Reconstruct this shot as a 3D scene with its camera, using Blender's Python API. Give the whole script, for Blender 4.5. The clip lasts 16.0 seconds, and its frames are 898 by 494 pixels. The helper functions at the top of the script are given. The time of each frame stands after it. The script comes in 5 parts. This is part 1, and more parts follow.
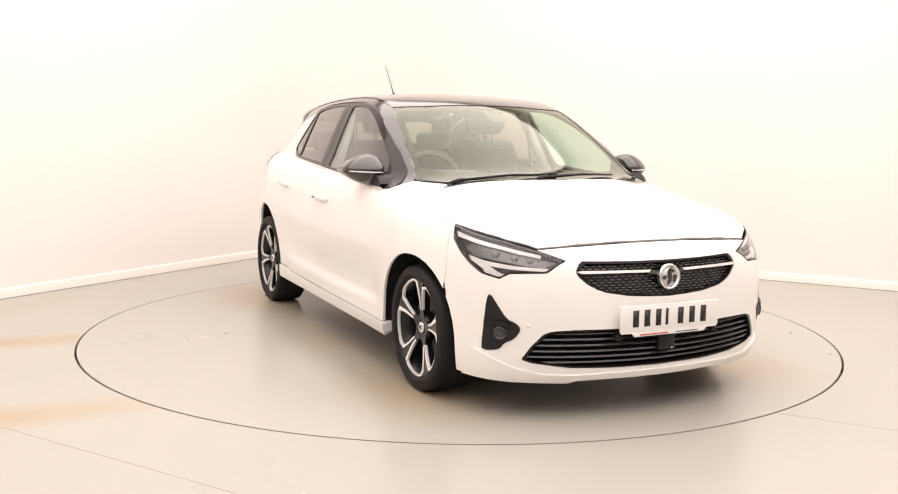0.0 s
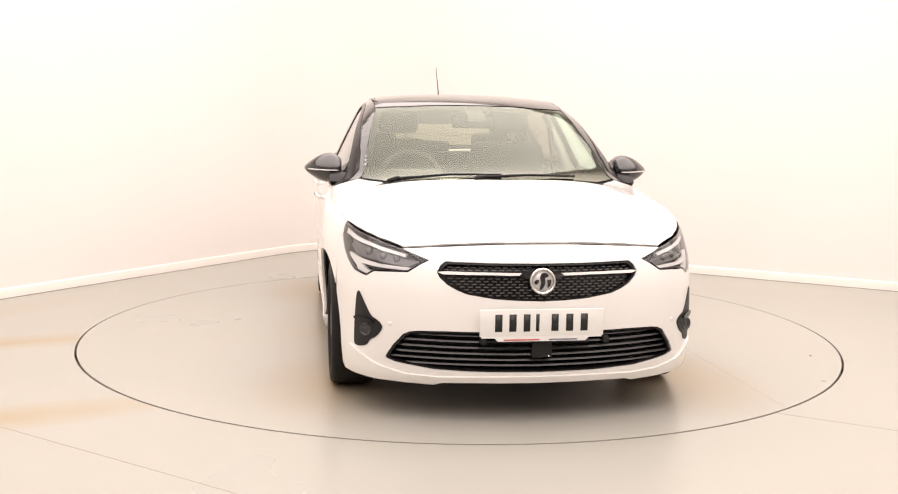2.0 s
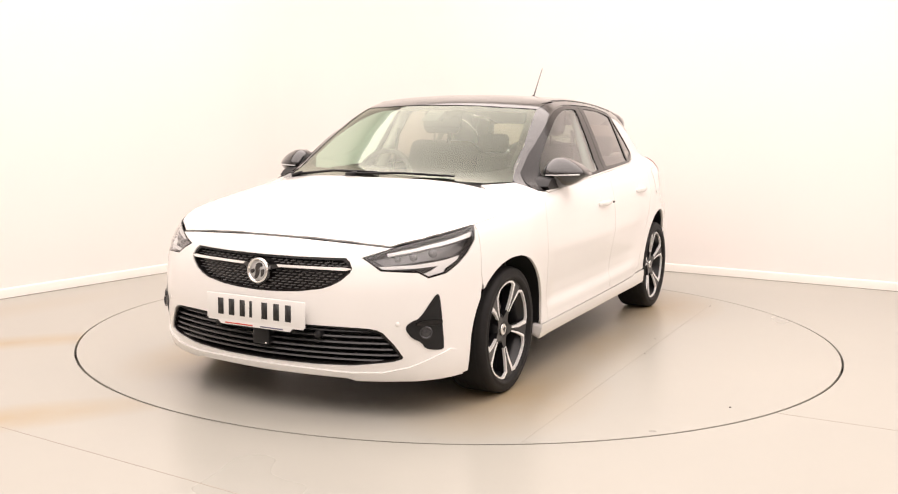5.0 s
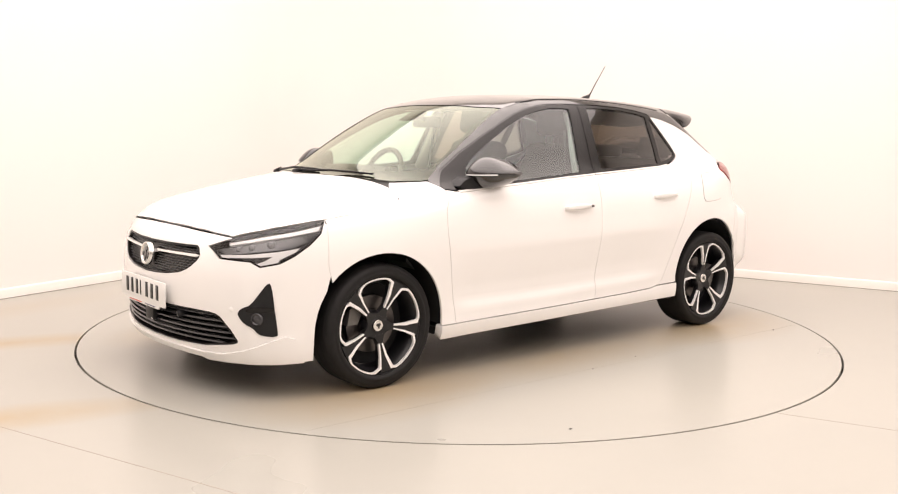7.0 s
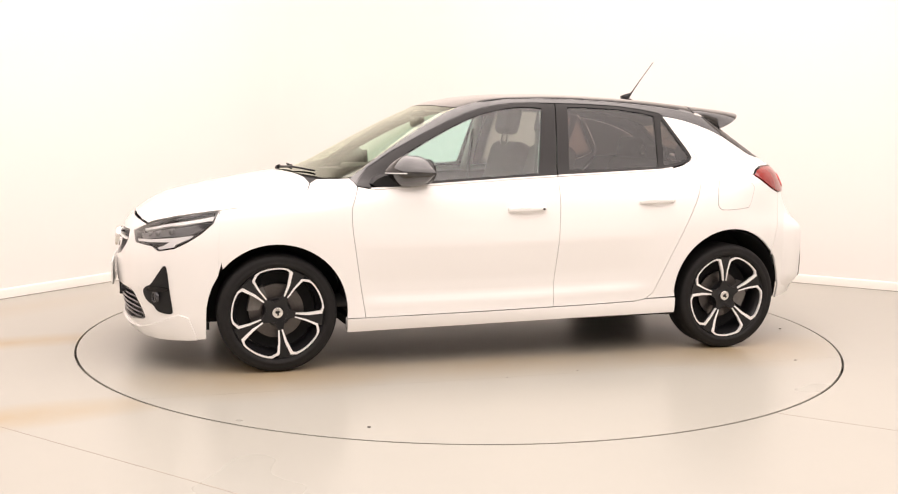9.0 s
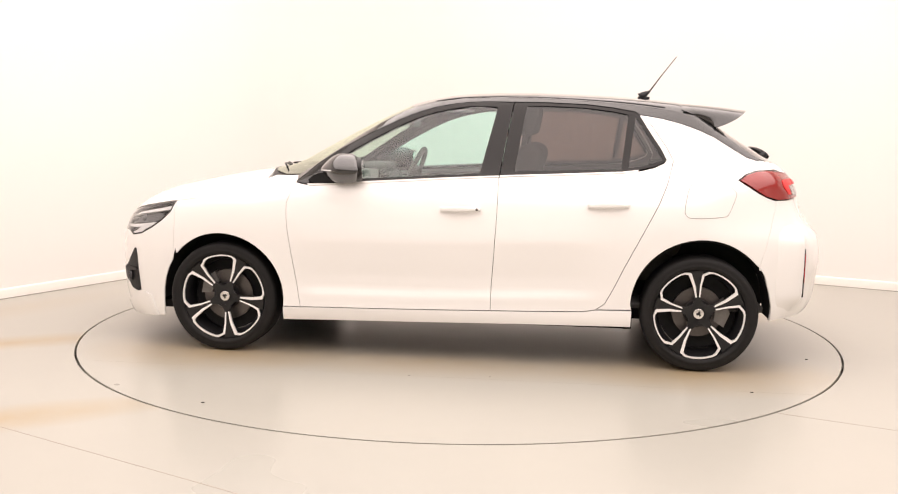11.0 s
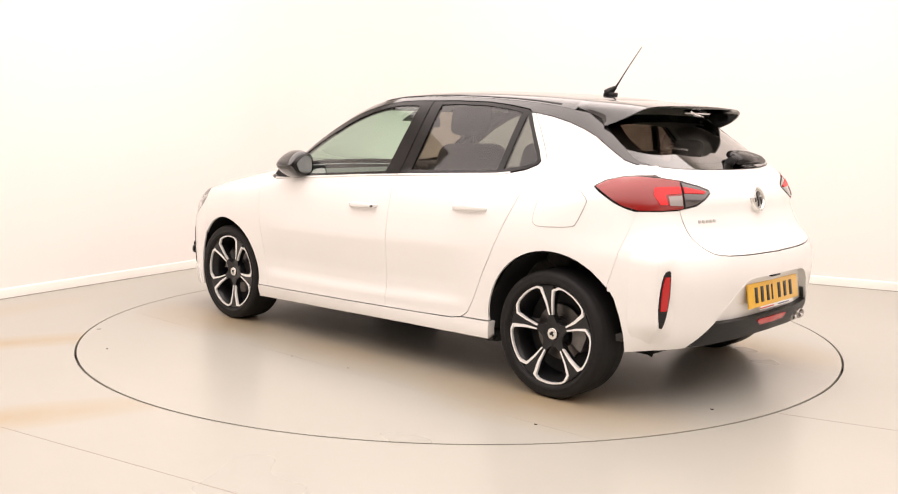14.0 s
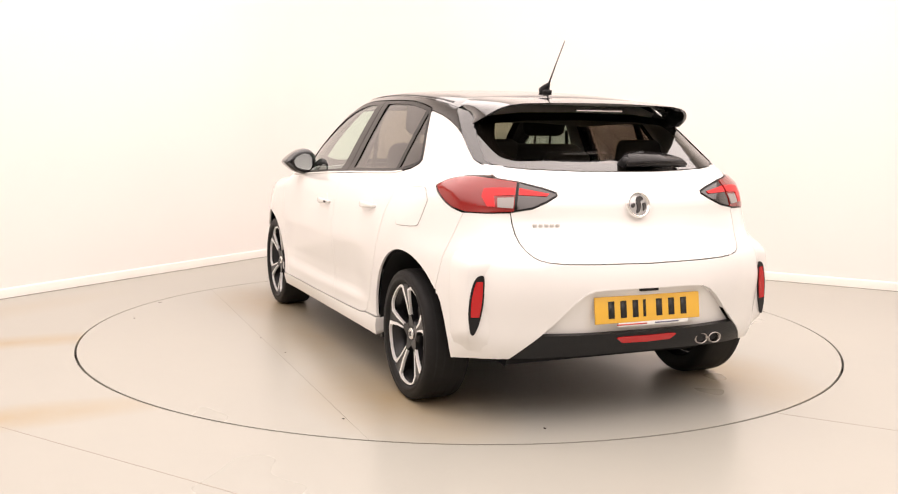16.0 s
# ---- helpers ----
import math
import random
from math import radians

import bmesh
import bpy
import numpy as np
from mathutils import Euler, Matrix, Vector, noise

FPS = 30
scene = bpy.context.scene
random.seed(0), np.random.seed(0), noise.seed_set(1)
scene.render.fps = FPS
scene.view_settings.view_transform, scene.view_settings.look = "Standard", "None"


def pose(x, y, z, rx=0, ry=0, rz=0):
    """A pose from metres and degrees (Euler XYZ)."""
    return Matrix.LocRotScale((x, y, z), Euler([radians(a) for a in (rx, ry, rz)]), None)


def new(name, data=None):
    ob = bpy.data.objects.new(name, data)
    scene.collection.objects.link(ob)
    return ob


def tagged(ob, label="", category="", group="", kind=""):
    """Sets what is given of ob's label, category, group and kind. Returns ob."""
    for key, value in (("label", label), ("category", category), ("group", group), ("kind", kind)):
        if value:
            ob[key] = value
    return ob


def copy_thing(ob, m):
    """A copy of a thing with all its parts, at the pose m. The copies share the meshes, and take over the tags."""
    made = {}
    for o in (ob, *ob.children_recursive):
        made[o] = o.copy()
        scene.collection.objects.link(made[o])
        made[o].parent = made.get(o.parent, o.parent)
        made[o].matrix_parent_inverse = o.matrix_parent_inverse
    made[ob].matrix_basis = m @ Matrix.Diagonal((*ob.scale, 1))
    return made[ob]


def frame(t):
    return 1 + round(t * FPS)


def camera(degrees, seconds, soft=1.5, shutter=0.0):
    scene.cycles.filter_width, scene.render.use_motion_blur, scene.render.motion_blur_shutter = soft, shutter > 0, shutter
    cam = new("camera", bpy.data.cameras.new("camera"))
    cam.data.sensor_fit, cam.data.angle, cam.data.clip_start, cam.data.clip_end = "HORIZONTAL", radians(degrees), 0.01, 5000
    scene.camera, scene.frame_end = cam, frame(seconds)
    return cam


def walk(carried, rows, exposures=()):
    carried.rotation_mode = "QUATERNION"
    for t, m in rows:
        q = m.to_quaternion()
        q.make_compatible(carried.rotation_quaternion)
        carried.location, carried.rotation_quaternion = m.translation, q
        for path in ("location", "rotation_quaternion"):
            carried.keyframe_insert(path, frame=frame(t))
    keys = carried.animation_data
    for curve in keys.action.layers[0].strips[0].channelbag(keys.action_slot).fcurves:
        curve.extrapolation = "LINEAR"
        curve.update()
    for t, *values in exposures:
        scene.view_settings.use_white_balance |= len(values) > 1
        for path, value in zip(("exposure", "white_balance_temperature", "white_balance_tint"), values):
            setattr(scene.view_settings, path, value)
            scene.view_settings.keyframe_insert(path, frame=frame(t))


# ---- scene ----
cam = camera(49.75, 16.0, soft=1.15)
EYE = Matrix(((0.99981473, -0.01603976, 0.01064143, 0.0), (0.01257122, 0.12546246, -0.99201872, -5.906),
              (0.01457665, 0.9919687, 0.12564086, 1.25), (0, 0, 0, 1)))
walk(cam, [(0, EYE), (16, EYE)])

# ---- light ----
CEILING = 3.7
world = bpy.data.worlds.new("room_air")
world.use_nodes = True
world.node_tree.nodes["Background"].inputs[0].default_value = (1.0, 0.93, 0.84, 1)
world.node_tree.nodes["Background"].inputs[1].default_value = 0.05
scene.world = world
scene.view_settings.exposure = 0.0


def softbox_material():
    """The lit cloth of the overhead softbox, brightest in its middle."""
    m = bpy.data.materials.new("softbox_cloth")
    m.use_nodes = True
    nt = m.node_tree
    nt.nodes.remove(nt.nodes["Principled BSDF"])
    co = nt.nodes.new("ShaderNodeTexCoord")
    mp = nt.nodes.new("ShaderNodeMapping")
    mp.vector_type = "TEXTURE"
    mp.inputs["Scale"].default_value = (8.0, 8.0, 8.0)
    mp.inputs["Location"].default_value = (-1.3, 1.8, 0.0)
    g = nt.nodes.new("ShaderNodeTexGradient")
    g.gradient_type = "QUADRATIC_SPHERE"
    g2 = nt.nodes.new("ShaderNodeMath")
    g2.operation = "POWER"
    g2.inputs[1].default_value = 0.25
    k = nt.nodes.new("ShaderNodeMath")
    k.operation = "MULTIPLY"
    k.inputs[1].default_value = SOFTBOX
    em = nt.nodes.new("ShaderNodeEmission")
    em.inputs["Color"].default_value = (1.0, 0.872, 0.82, 1)
    nt.links.new(co.outputs["Object"], mp.inputs["Vector"])
    nt.links.new(mp.outputs["Vector"], g.inputs["Vector"])
    nt.links.new(g.outputs["Fac"], g2.inputs[0])
    nt.links.new(g2.outputs[0], k.inputs[0])
    nt.links.new(k.outputs[0], em.inputs["Strength"])
    nt.links.new(em.outputs[0], nt.nodes["Material Output"].inputs[0])
    return m


SOFTBOX = 3.95

# ---- materials ----
def material(name, color, rough=0.5, metal=0.0, coat=0.0, spec=0.5, vary=0.0, grain=30.0, bump=0.0, bump_scale=200.0, rough_vary=0.0):
    m = bpy.data.materials.new(name)
    m.use_nodes = True
    nt = m.node_tree
    b = nt.nodes["Principled BSDF"]
    b.inputs["Base Color"].default_value = (*color, 1)
    b.inputs["Roughness"].default_value = rough
    b.inputs["Metallic"].default_value = metal
    b.inputs["Coat Weight"].default_value = coat
    b.inputs["Coat Roughness"].default_value = 0.03
    b.inputs["Specular IOR Level"].default_value = spec
    co = nt.nodes.new("ShaderNodeTexCoord")
    if vary or rough_vary:
        n = nt.nodes.new("ShaderNodeTexNoise")
        n.inputs["Scale"].default_value, n.inputs["Detail"].default_value = grain, 6
        nt.links.new(co.outputs["Object"], n.inputs["Vector"])
        if vary:
            mix = nt.nodes.new("ShaderNodeMix")
            mix.data_type = "RGBA"
            mix.inputs["A"].default_value = (*[c * (1 - vary) for c in color], 1)
            mix.inputs["B"].default_value = (*[min(1, c * (1 + vary)) for c in color], 1)
            nt.links.new(n.outputs["Fac"], mix.inputs["Factor"])
            nt.links.new(mix.outputs["Result"], b.inputs["Base Color"])
        if rough_vary:
            r = nt.nodes.new("ShaderNodeMapRange")
            r.inputs["To Min"].default_value, r.inputs["To Max"].default_value = max(0, rough - rough_vary), min(1, rough + rough_vary)
            nt.links.new(n.outputs["Fac"], r.inputs["Value"])
            nt.links.new(r.outputs["Result"], b.inputs["Roughness"])
    if bump:
        n2 = nt.nodes.new("ShaderNodeTexNoise")
        n2.inputs["Scale"].default_value, n2.inputs["Detail"].default_value = bump_scale, 4
        nt.links.new(co.outputs["Object"], n2.inputs["Vector"])
        bp = nt.nodes.new("ShaderNodeBump")
        bp.inputs["Strength"].default_value, bp.inputs["Distance"].default_value = bump, 0.002
        nt.links.new(n2.outputs["Fac"], bp.inputs["Height"])
        nt.links.new(bp.outputs["Normal"], b.inputs["Normal"])
    return m


def glass(name, color, rough=0.0, gloss=0.055, sheen=(1, 1, 1)):
    """A thin pane: tinted see-through with Fresnel gloss on top."""
    m = bpy.data.materials.new(name)
    m.use_nodes = True
    nt = m.node_tree
    nt.nodes.remove(nt.nodes["Principled BSDF"])
    t = nt.nodes.new("ShaderNodeBsdfTransparent")
    t.inputs[0].default_value = (*color, 1)
    g = nt.nodes.new("ShaderNodeBsdfGlossy")
    g.inputs["Color"].default_value = (*sheen, 1)
    g.inputs["Roughness"].default_value = rough
    lw = nt.nodes.new("ShaderNodeLayerWeight")
    lw.inputs["Blend"].default_value = 0.5
    pw = nt.nodes.new("ShaderNodeMath")
    pw.operation = "POWER"
    pw.inputs[1].default_value = 3.6
    nt.links.new(lw.outputs["Facing"], pw.inputs[0])
    fr = nt.nodes.new("ShaderNodeMath")
    fr.operation = "MULTIPLY_ADD"
    fr.inputs[1].default_value, fr.inputs[2].default_value = 0.92, gloss
    nt.links.new(pw.outputs[0], fr.inputs[0])
    mx = nt.nodes.new("ShaderNodeMixShader")
    nt.links.new(fr.outputs[0], mx.inputs[0])
    nt.links.new(t.outputs[0], mx.inputs[1])
    nt.links.new(g.outputs[0], mx.inputs[2])
    nt.links.new(mx.outputs[0], nt.nodes["Material Output"].inputs[0])
    return m


WHITE = material("white_paint", (0.84, 0.83, 0.81), 0.28, coat=1.0, vary=0.012, grain=3)
BLACK = material("black_paint", (0.012, 0.0115, 0.012), 0.13, spec=0.6, coat=0.7, vary=0.1, grain=4)
PLASTIC = material("black_plastic", (0.011, 0.011, 0.012), 0.42, spec=0.3, vary=0.2, grain=60, bump=0.15, bump_scale=900)
SATIN = material("satin_black_trim", (0.009, 0.008, 0.008), 0.2, spec=0.3)
RUBBER = material("tyre_rubber", (0.012, 0.0115, 0.0115), 0.6, spec=0.22, vary=0.25, grain=40, bump=0.2, bump_scale=400)
LINER = material("arch_liner", (0.012, 0.012, 0.012), 0.9, vary=0.3, grain=40)
CHROME = material("chrome", (0.86, 0.85, 0.83), 0.08, metal=1.0)
ALLOY = material("machined_alloy", (0.95, 0.945, 0.94), 0.42, metal=0.4, rough_vary=0.08, grain=300)
ALLOY_DARK = material("dark_alloy_paint", (0.008, 0.008, 0.009), 0.3, spec=0.35, coat=0.15, vary=0.2, grain=50)
STEEL = material("brake_steel", (0.13, 0.12, 0.115), 0.4, metal=1.0, vary=0.15, grain=80)
FABRIC = material("seat_fabric", (0.05, 0.045, 0.04), 0.9, vary=0.3, grain=60, bump=0.06, bump_scale=120)
HEADLINER = material("grey_headliner", (0.6, 0.58, 0.54), 0.9, vary=0.05)
DASH = material("dark_dashboard", (0.07, 0.068, 0.065), 0.6, vary=0.2, grain=60, bump=0.06, bump_scale=150)
GLASS_CLEAR = glass("windscreen_glass", (0.8, 0.87, 0.74), rough=0.03, gloss=0.05, sheen=(0.95, 1, 0.88))
GLASS_GREEN = glass("side_glass", (0.66, 0.86, 0.81), gloss=0.07)
GLASS_DARK = glass("privacy_glass", (0.3, 0.25, 0.23), gloss=0.05)
GLASS_REAR = glass("rear_window_glass", (0.3, 0.28, 0.23), gloss=0.09)
LENS = glass("clear_lens", (0.9, 0.9, 0.9))
RED = material("red_lens", (0.48, 0.008, 0.01), 0.15, coat=0.3)
RED_DARK = material("dark_red_lens", (0.25, 0.013, 0.011), 0.12, coat=0.6)
RED_BAR = material("bright_red_bar", (0.66, 0.008, 0.012), 0.35)
SMOKE = material("smoked_lens", (0.055, 0.045, 0.045), 0.12, coat=1.0)
PLATE_WHITE = material("white_plate", (0.8, 0.8, 0.78), 0.35, coat=0.4)
PLATE_YELLOW = material("yellow_plate", (0.83, 0.48, 0.05), 0.35, coat=0.4)
INK = material("black_characters", (0.01, 0.01, 0.01), 0.4)
RED_INK = material("red_print", (0.6, 0.05, 0.03), 0.5)
BLUE_INK = material("grey_print", (0.12, 0.12, 0.2), 0.5)
SILVER = material("silver_reflector", (0.75, 0.75, 0.76), 0.2, metal=1.0)
LAMP_WHITE = material("white_light_guide", (0.8, 0.8, 0.8), 0.3, coat=0.6)
LETTER = material("pale_letter_silver", (0.66, 0.65, 0.63), 0.3, metal=0.3)
SATIN_CHROME = material("satin_chrome", (0.92, 0.91, 0.89), 0.32, metal=0.55)
MIRROR = material("mirror_glass", (0.9, 0.92, 0.9), 0.01, metal=1.0)
WALL = material("warm_white_wall", (0.84, 0.805, 0.775), 0.75, vary=0.02, grain=1.2, bump=0.08, bump_scale=60)
SKIRTING = material("white_skirting", (0.86, 0.83, 0.78), 0.5, vary=0.03, grain=4)
CEIL = material("white_ceiling", (0.7, 0.68, 0.65), 0.85, vary=0.02, grain=2)
FRIT = material("black_glass_border", (0.02, 0.018, 0.017), 0.9, spec=0.0)
LAMP_PANEL = material("lamp_housing", (0.8, 0.8, 0.8), 0.5)


def floor_material(name, stains):
    """Smooth painted concrete with soft yellow stains: (x, y, turn, length, width, strength)."""
    m = bpy.data.materials.new(name)
    m.use_nodes = True
    nt = m.node_tree
    b = nt.nodes["Principled BSDF"]
    co = nt.nodes.new("ShaderNodeTexCoord")
    big = nt.nodes.new("ShaderNodeTexNoise")
    big.inputs["Scale"].default_value, big.inputs["Detail"].default_value = 0.8, 3
    fine = nt.nodes.new("ShaderNodeTexNoise")
    fine.inputs["Scale"].default_value, fine.inputs["Detail"].default_value = 9, 8
    for n in (big, fine):
        nt.links.new(co.outputs["Object"], n.inputs["Vector"])
    ramp = nt.nodes.new("ShaderNodeValToRGB")
    e = ramp.color_ramp.elements
    e[0].position, e[0].color = 0.3, (0.388, 0.38, 0.34, 1)
    e[1].position, e[1].color = 0.75, (0.412, 0.4, 0.355, 1)
    nt.links.new(big.outputs["Fac"], ramp.inputs["Fac"])
    colour = ramp.outputs["Color"]
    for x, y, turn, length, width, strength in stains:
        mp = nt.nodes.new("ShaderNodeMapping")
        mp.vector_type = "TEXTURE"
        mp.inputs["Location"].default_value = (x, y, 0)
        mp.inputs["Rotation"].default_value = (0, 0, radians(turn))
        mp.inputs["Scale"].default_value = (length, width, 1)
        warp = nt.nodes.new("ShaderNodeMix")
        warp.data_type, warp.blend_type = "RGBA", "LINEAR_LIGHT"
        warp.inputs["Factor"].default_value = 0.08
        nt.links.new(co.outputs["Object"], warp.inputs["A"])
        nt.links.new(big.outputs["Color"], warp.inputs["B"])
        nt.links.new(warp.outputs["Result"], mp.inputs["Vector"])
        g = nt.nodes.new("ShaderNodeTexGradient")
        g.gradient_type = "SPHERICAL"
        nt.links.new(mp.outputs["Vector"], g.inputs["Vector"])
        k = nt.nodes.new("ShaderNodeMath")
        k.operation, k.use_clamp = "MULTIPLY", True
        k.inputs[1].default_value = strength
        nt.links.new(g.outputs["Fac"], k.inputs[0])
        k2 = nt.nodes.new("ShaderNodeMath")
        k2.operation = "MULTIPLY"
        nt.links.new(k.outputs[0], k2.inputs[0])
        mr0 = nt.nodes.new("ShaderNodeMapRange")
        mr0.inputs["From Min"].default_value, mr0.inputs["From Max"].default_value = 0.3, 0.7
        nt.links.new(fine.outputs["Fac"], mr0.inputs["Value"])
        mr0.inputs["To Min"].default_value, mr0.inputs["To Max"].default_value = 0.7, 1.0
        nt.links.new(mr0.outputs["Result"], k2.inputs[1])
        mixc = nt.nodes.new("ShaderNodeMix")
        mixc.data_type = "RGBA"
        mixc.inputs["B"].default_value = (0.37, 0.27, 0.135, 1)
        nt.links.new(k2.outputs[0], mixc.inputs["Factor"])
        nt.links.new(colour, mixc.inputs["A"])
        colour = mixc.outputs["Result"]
    mr = nt.nodes.new("ShaderNodeMapRange")
    mr.inputs["To Min"].default_value, mr.inputs["To Max"].default_value = 0.985, 1.015
    nt.links.new(fine.outputs["Fac"], mr.inputs["Value"])
    mul = nt.nodes.new("ShaderNodeMix")
    mul.data_type, mul.blend_type = "RGBA", "MULTIPLY"
    mul.inputs["Factor"].default_value = 1
    nt.links.new(colour, mul.inputs["A"])
    nt.links.new(mr.outputs["Result"], mul.inputs["B"])
    nt.links.new(mul.outputs["Result"], b.inputs["Base Color"])
    rr = nt.nodes.new("ShaderNodeMapRange")
    rr.inputs["To Min"].default_value, rr.inputs["To Max"].default_value = 0.26, 0.3
    nt.links.new(big.outputs["Fac"], rr.inputs["Value"])
    nt.links.new(rr.outputs["Result"], b.inputs["Roughness"])
    b.inputs["Specular IOR Level"].default_value = 0.45
    return m


FLOOR = floor_material("painted_concrete", [(-2.5, -0.62, 25, 1.0, 0.2, 0.9), (-1.95, -2.03, 29, 0.95, 0.22, 0.9), (-3.0, 0.2, 60, 1.2, 0.3, 0.3)])
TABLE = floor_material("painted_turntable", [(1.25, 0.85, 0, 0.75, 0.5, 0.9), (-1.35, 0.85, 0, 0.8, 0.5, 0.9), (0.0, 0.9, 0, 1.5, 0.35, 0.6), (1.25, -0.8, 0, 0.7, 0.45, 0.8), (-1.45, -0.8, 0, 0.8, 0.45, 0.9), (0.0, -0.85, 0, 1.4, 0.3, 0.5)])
# JOINT's dark colour stands in for the shadow gap at the skirting's foot.
JOINT = material("shadow_gap_joint", (0.14, 0.115, 0.095), 0.8, vary=0.4, grain=3)
GAPDARK = material("gap_dark", (0.05, 0.04, 0.035), 0.8)


# ---- mesh helpers ----
def finish(name, bm, mat, parent=None, label="", smooth=True):
    bm.normal_update()
    me = bpy.data.meshes.new(name)
    bm.to_mesh(me)
    bm.free()
    for f in me.polygons:
        f.use_smooth = smooth
    if mat:
        me.materials.append(mat)
    ob = new(name, me)
    if parent:
        ob.parent = parent
    if label:
        tagged(ob, label)
    return ob


def part(name, bm, mat, parent, label="", smooth=True):
    return finish(name, bm, mat, parent, label, smooth)


def bm_box(bm, x0, x1, y0, y1, z0, z1, bevel=0.0):
    r = bmesh.ops.create_cube(bm, size=1)
    bmesh.ops.scale(bm, vec=(x1 - x0, y1 - y0, z1 - z0), verts=r["verts"])
    bmesh.ops.translate(bm, vec=((x0 + x1) / 2, (y0 + y1) / 2, (z0 + z1) / 2), verts=r["verts"])
    if bevel:
        es = list({e for v in r["verts"] for e in v.link_edges})
        bmesh.ops.bevel(bm, geom=es, offset=bevel, segments=2, profile=0.5, affect="EDGES")
    return bm


def sharpen(bm, degrees=35):
    bm.normal_update()
    for e in bm.edges:
        if len(e.link_faces) == 2 and e.calc_face_angle(0) > radians(degrees):
            e.smooth = False
    return bm


def lathe(bm, profile, n=64, axis="y", a0=0.0, a1=2 * math.pi):
    """Turns (r, h) pairs round an axis."""
    full = abs(a1 - a0 - 2 * math.pi) < 1e-6
    steps = n if full else n + 1
    rings = []
    for r, h in profile:
        ring = []
        for i in range(steps):
            a = a0 + (a1 - a0) * i / n
            c, s = r * math.cos(a), r * math.sin(a)
            co = (c, h, s) if axis == "y" else (c, s, h) if axis == "z" else (h, c, s)
            ring.append(bm.verts.new(co))
        rings.append(ring)
    for ra, rb in zip(rings, rings[1:]):
        for i in range(n):
            j = (i + 1) % steps
            bm.faces.new((ra[i], ra[j], rb[j], rb[i]))
    return bm


def prism(bm, outline, h0, h1, axis="y", taper=1.0):
    """Extrudes a 2D outline between two heights along an axis."""
    def place(u, v, h):
        return (u, h, v) if axis == "y" else (u, v, h) if axis == "z" else (h, u, v)
    cu = sum(p[0] for p in outline) / len(outline)
    cv = sum(p[1] for p in outline) / len(outline)
    a = [bm.verts.new(place(u, v, h0)) for u, v in outline]
    b = [bm.verts.new(place(cu + (u - cu) * taper, cv + (v - cv) * taper, h1)) for u, v in outline]
    n = len(outline)
    bm.faces.new(a)
    bm.faces.new(b[::-1])
    for i in range(n):
        bm.faces.new((a[i], a[(i + 1) % n], b[(i + 1) % n], b[i]))
    bmesh.ops.recalc_face_normals(bm, faces=bm.faces[:])
    return bm


def tube(bm, pts, r, n=8):
    """A round bar along a line of points; r may be a number or a list."""
    pts = [Vector(p) for p in pts]
    rings = []
    for i, p in enumerate(pts):
        d = (pts[min(i + 1, len(pts) - 1)] - pts[max(i - 1, 0)]).normalized()
        up = Vector((0, 0, 1)) if abs(d.z) < 0.9 else Vector((1, 0, 0))
        a = d.cross(up).normalized()
        b = d.cross(a)
        rad = r[i] if isinstance(r, (list, tuple)) else r
        rings.append([bm.verts.new(p + rad * (math.cos(2 * math.pi * k / n) * a + math.sin(2 * math.pi * k / n) * b)) for k in range(n)])
    for ra, rb in zip(rings, rings[1:]):
        for k in range(n):
            bm.faces.new((ra[k], ra[(k + 1) % n], rb[(k + 1) % n], rb[k]))
    bm.faces.new(rings[0])
    bm.faces.new(rings[-1][::-1])
    bmesh.ops.recalc_face_normals(bm, faces=bm.faces[:])
    return bm


# ---- the car's skin as one smooth solid ----
def curve(*pairs):
    """A smooth function through (x, y) pairs."""
    xs = np.array([p[0] for p in pairs], float)
    ys = np.array([p[1] for p in pairs], float)
    d = np.diff(ys) / np.diff(xs)
    m = np.empty(len(xs))
    m[0], m[-1] = d[0], d[-1]
    for i in range(1, len(xs) - 1):
        w = xs[i + 1] - xs[i - 1]
        m[i] = (d[i - 1] * (xs[i + 1] - xs[i]) + d[i] * (xs[i] - xs[i - 1])) / w

    def f(x):
        x = np.asarray(x, float)
        i = np.clip(np.searchsorted(xs, x) - 1, 0, len(xs) - 2)
        h = xs[i + 1] - xs[i]
        t = (x - xs[i]) / h
        lo, hi = t < 0, t > 1
        t = np.clip(t, 0, 1)
        y = (2 * t**3 - 3 * t**2 + 1) * ys[i] + (t**3 - 2 * t**2 + t) * h * m[i] + (-2 * t**3 + 3 * t**2) * ys[i + 1] + (t**3 - t**2) * h * m[i + 1]
        return y + np.where(lo, (x - xs[0]) * m[0], 0) + np.where(hi, (x - xs[-1]) * m[-1], 0)
    return f


def smax(a, b, r):
    h = np.clip(0.5 + 0.5 * (a - b) / r, 0, 1)
    return b + (a - b) * h + r * h * (1 - h)


def smin(a, b, r):
    return -smax(-a, -b, r)


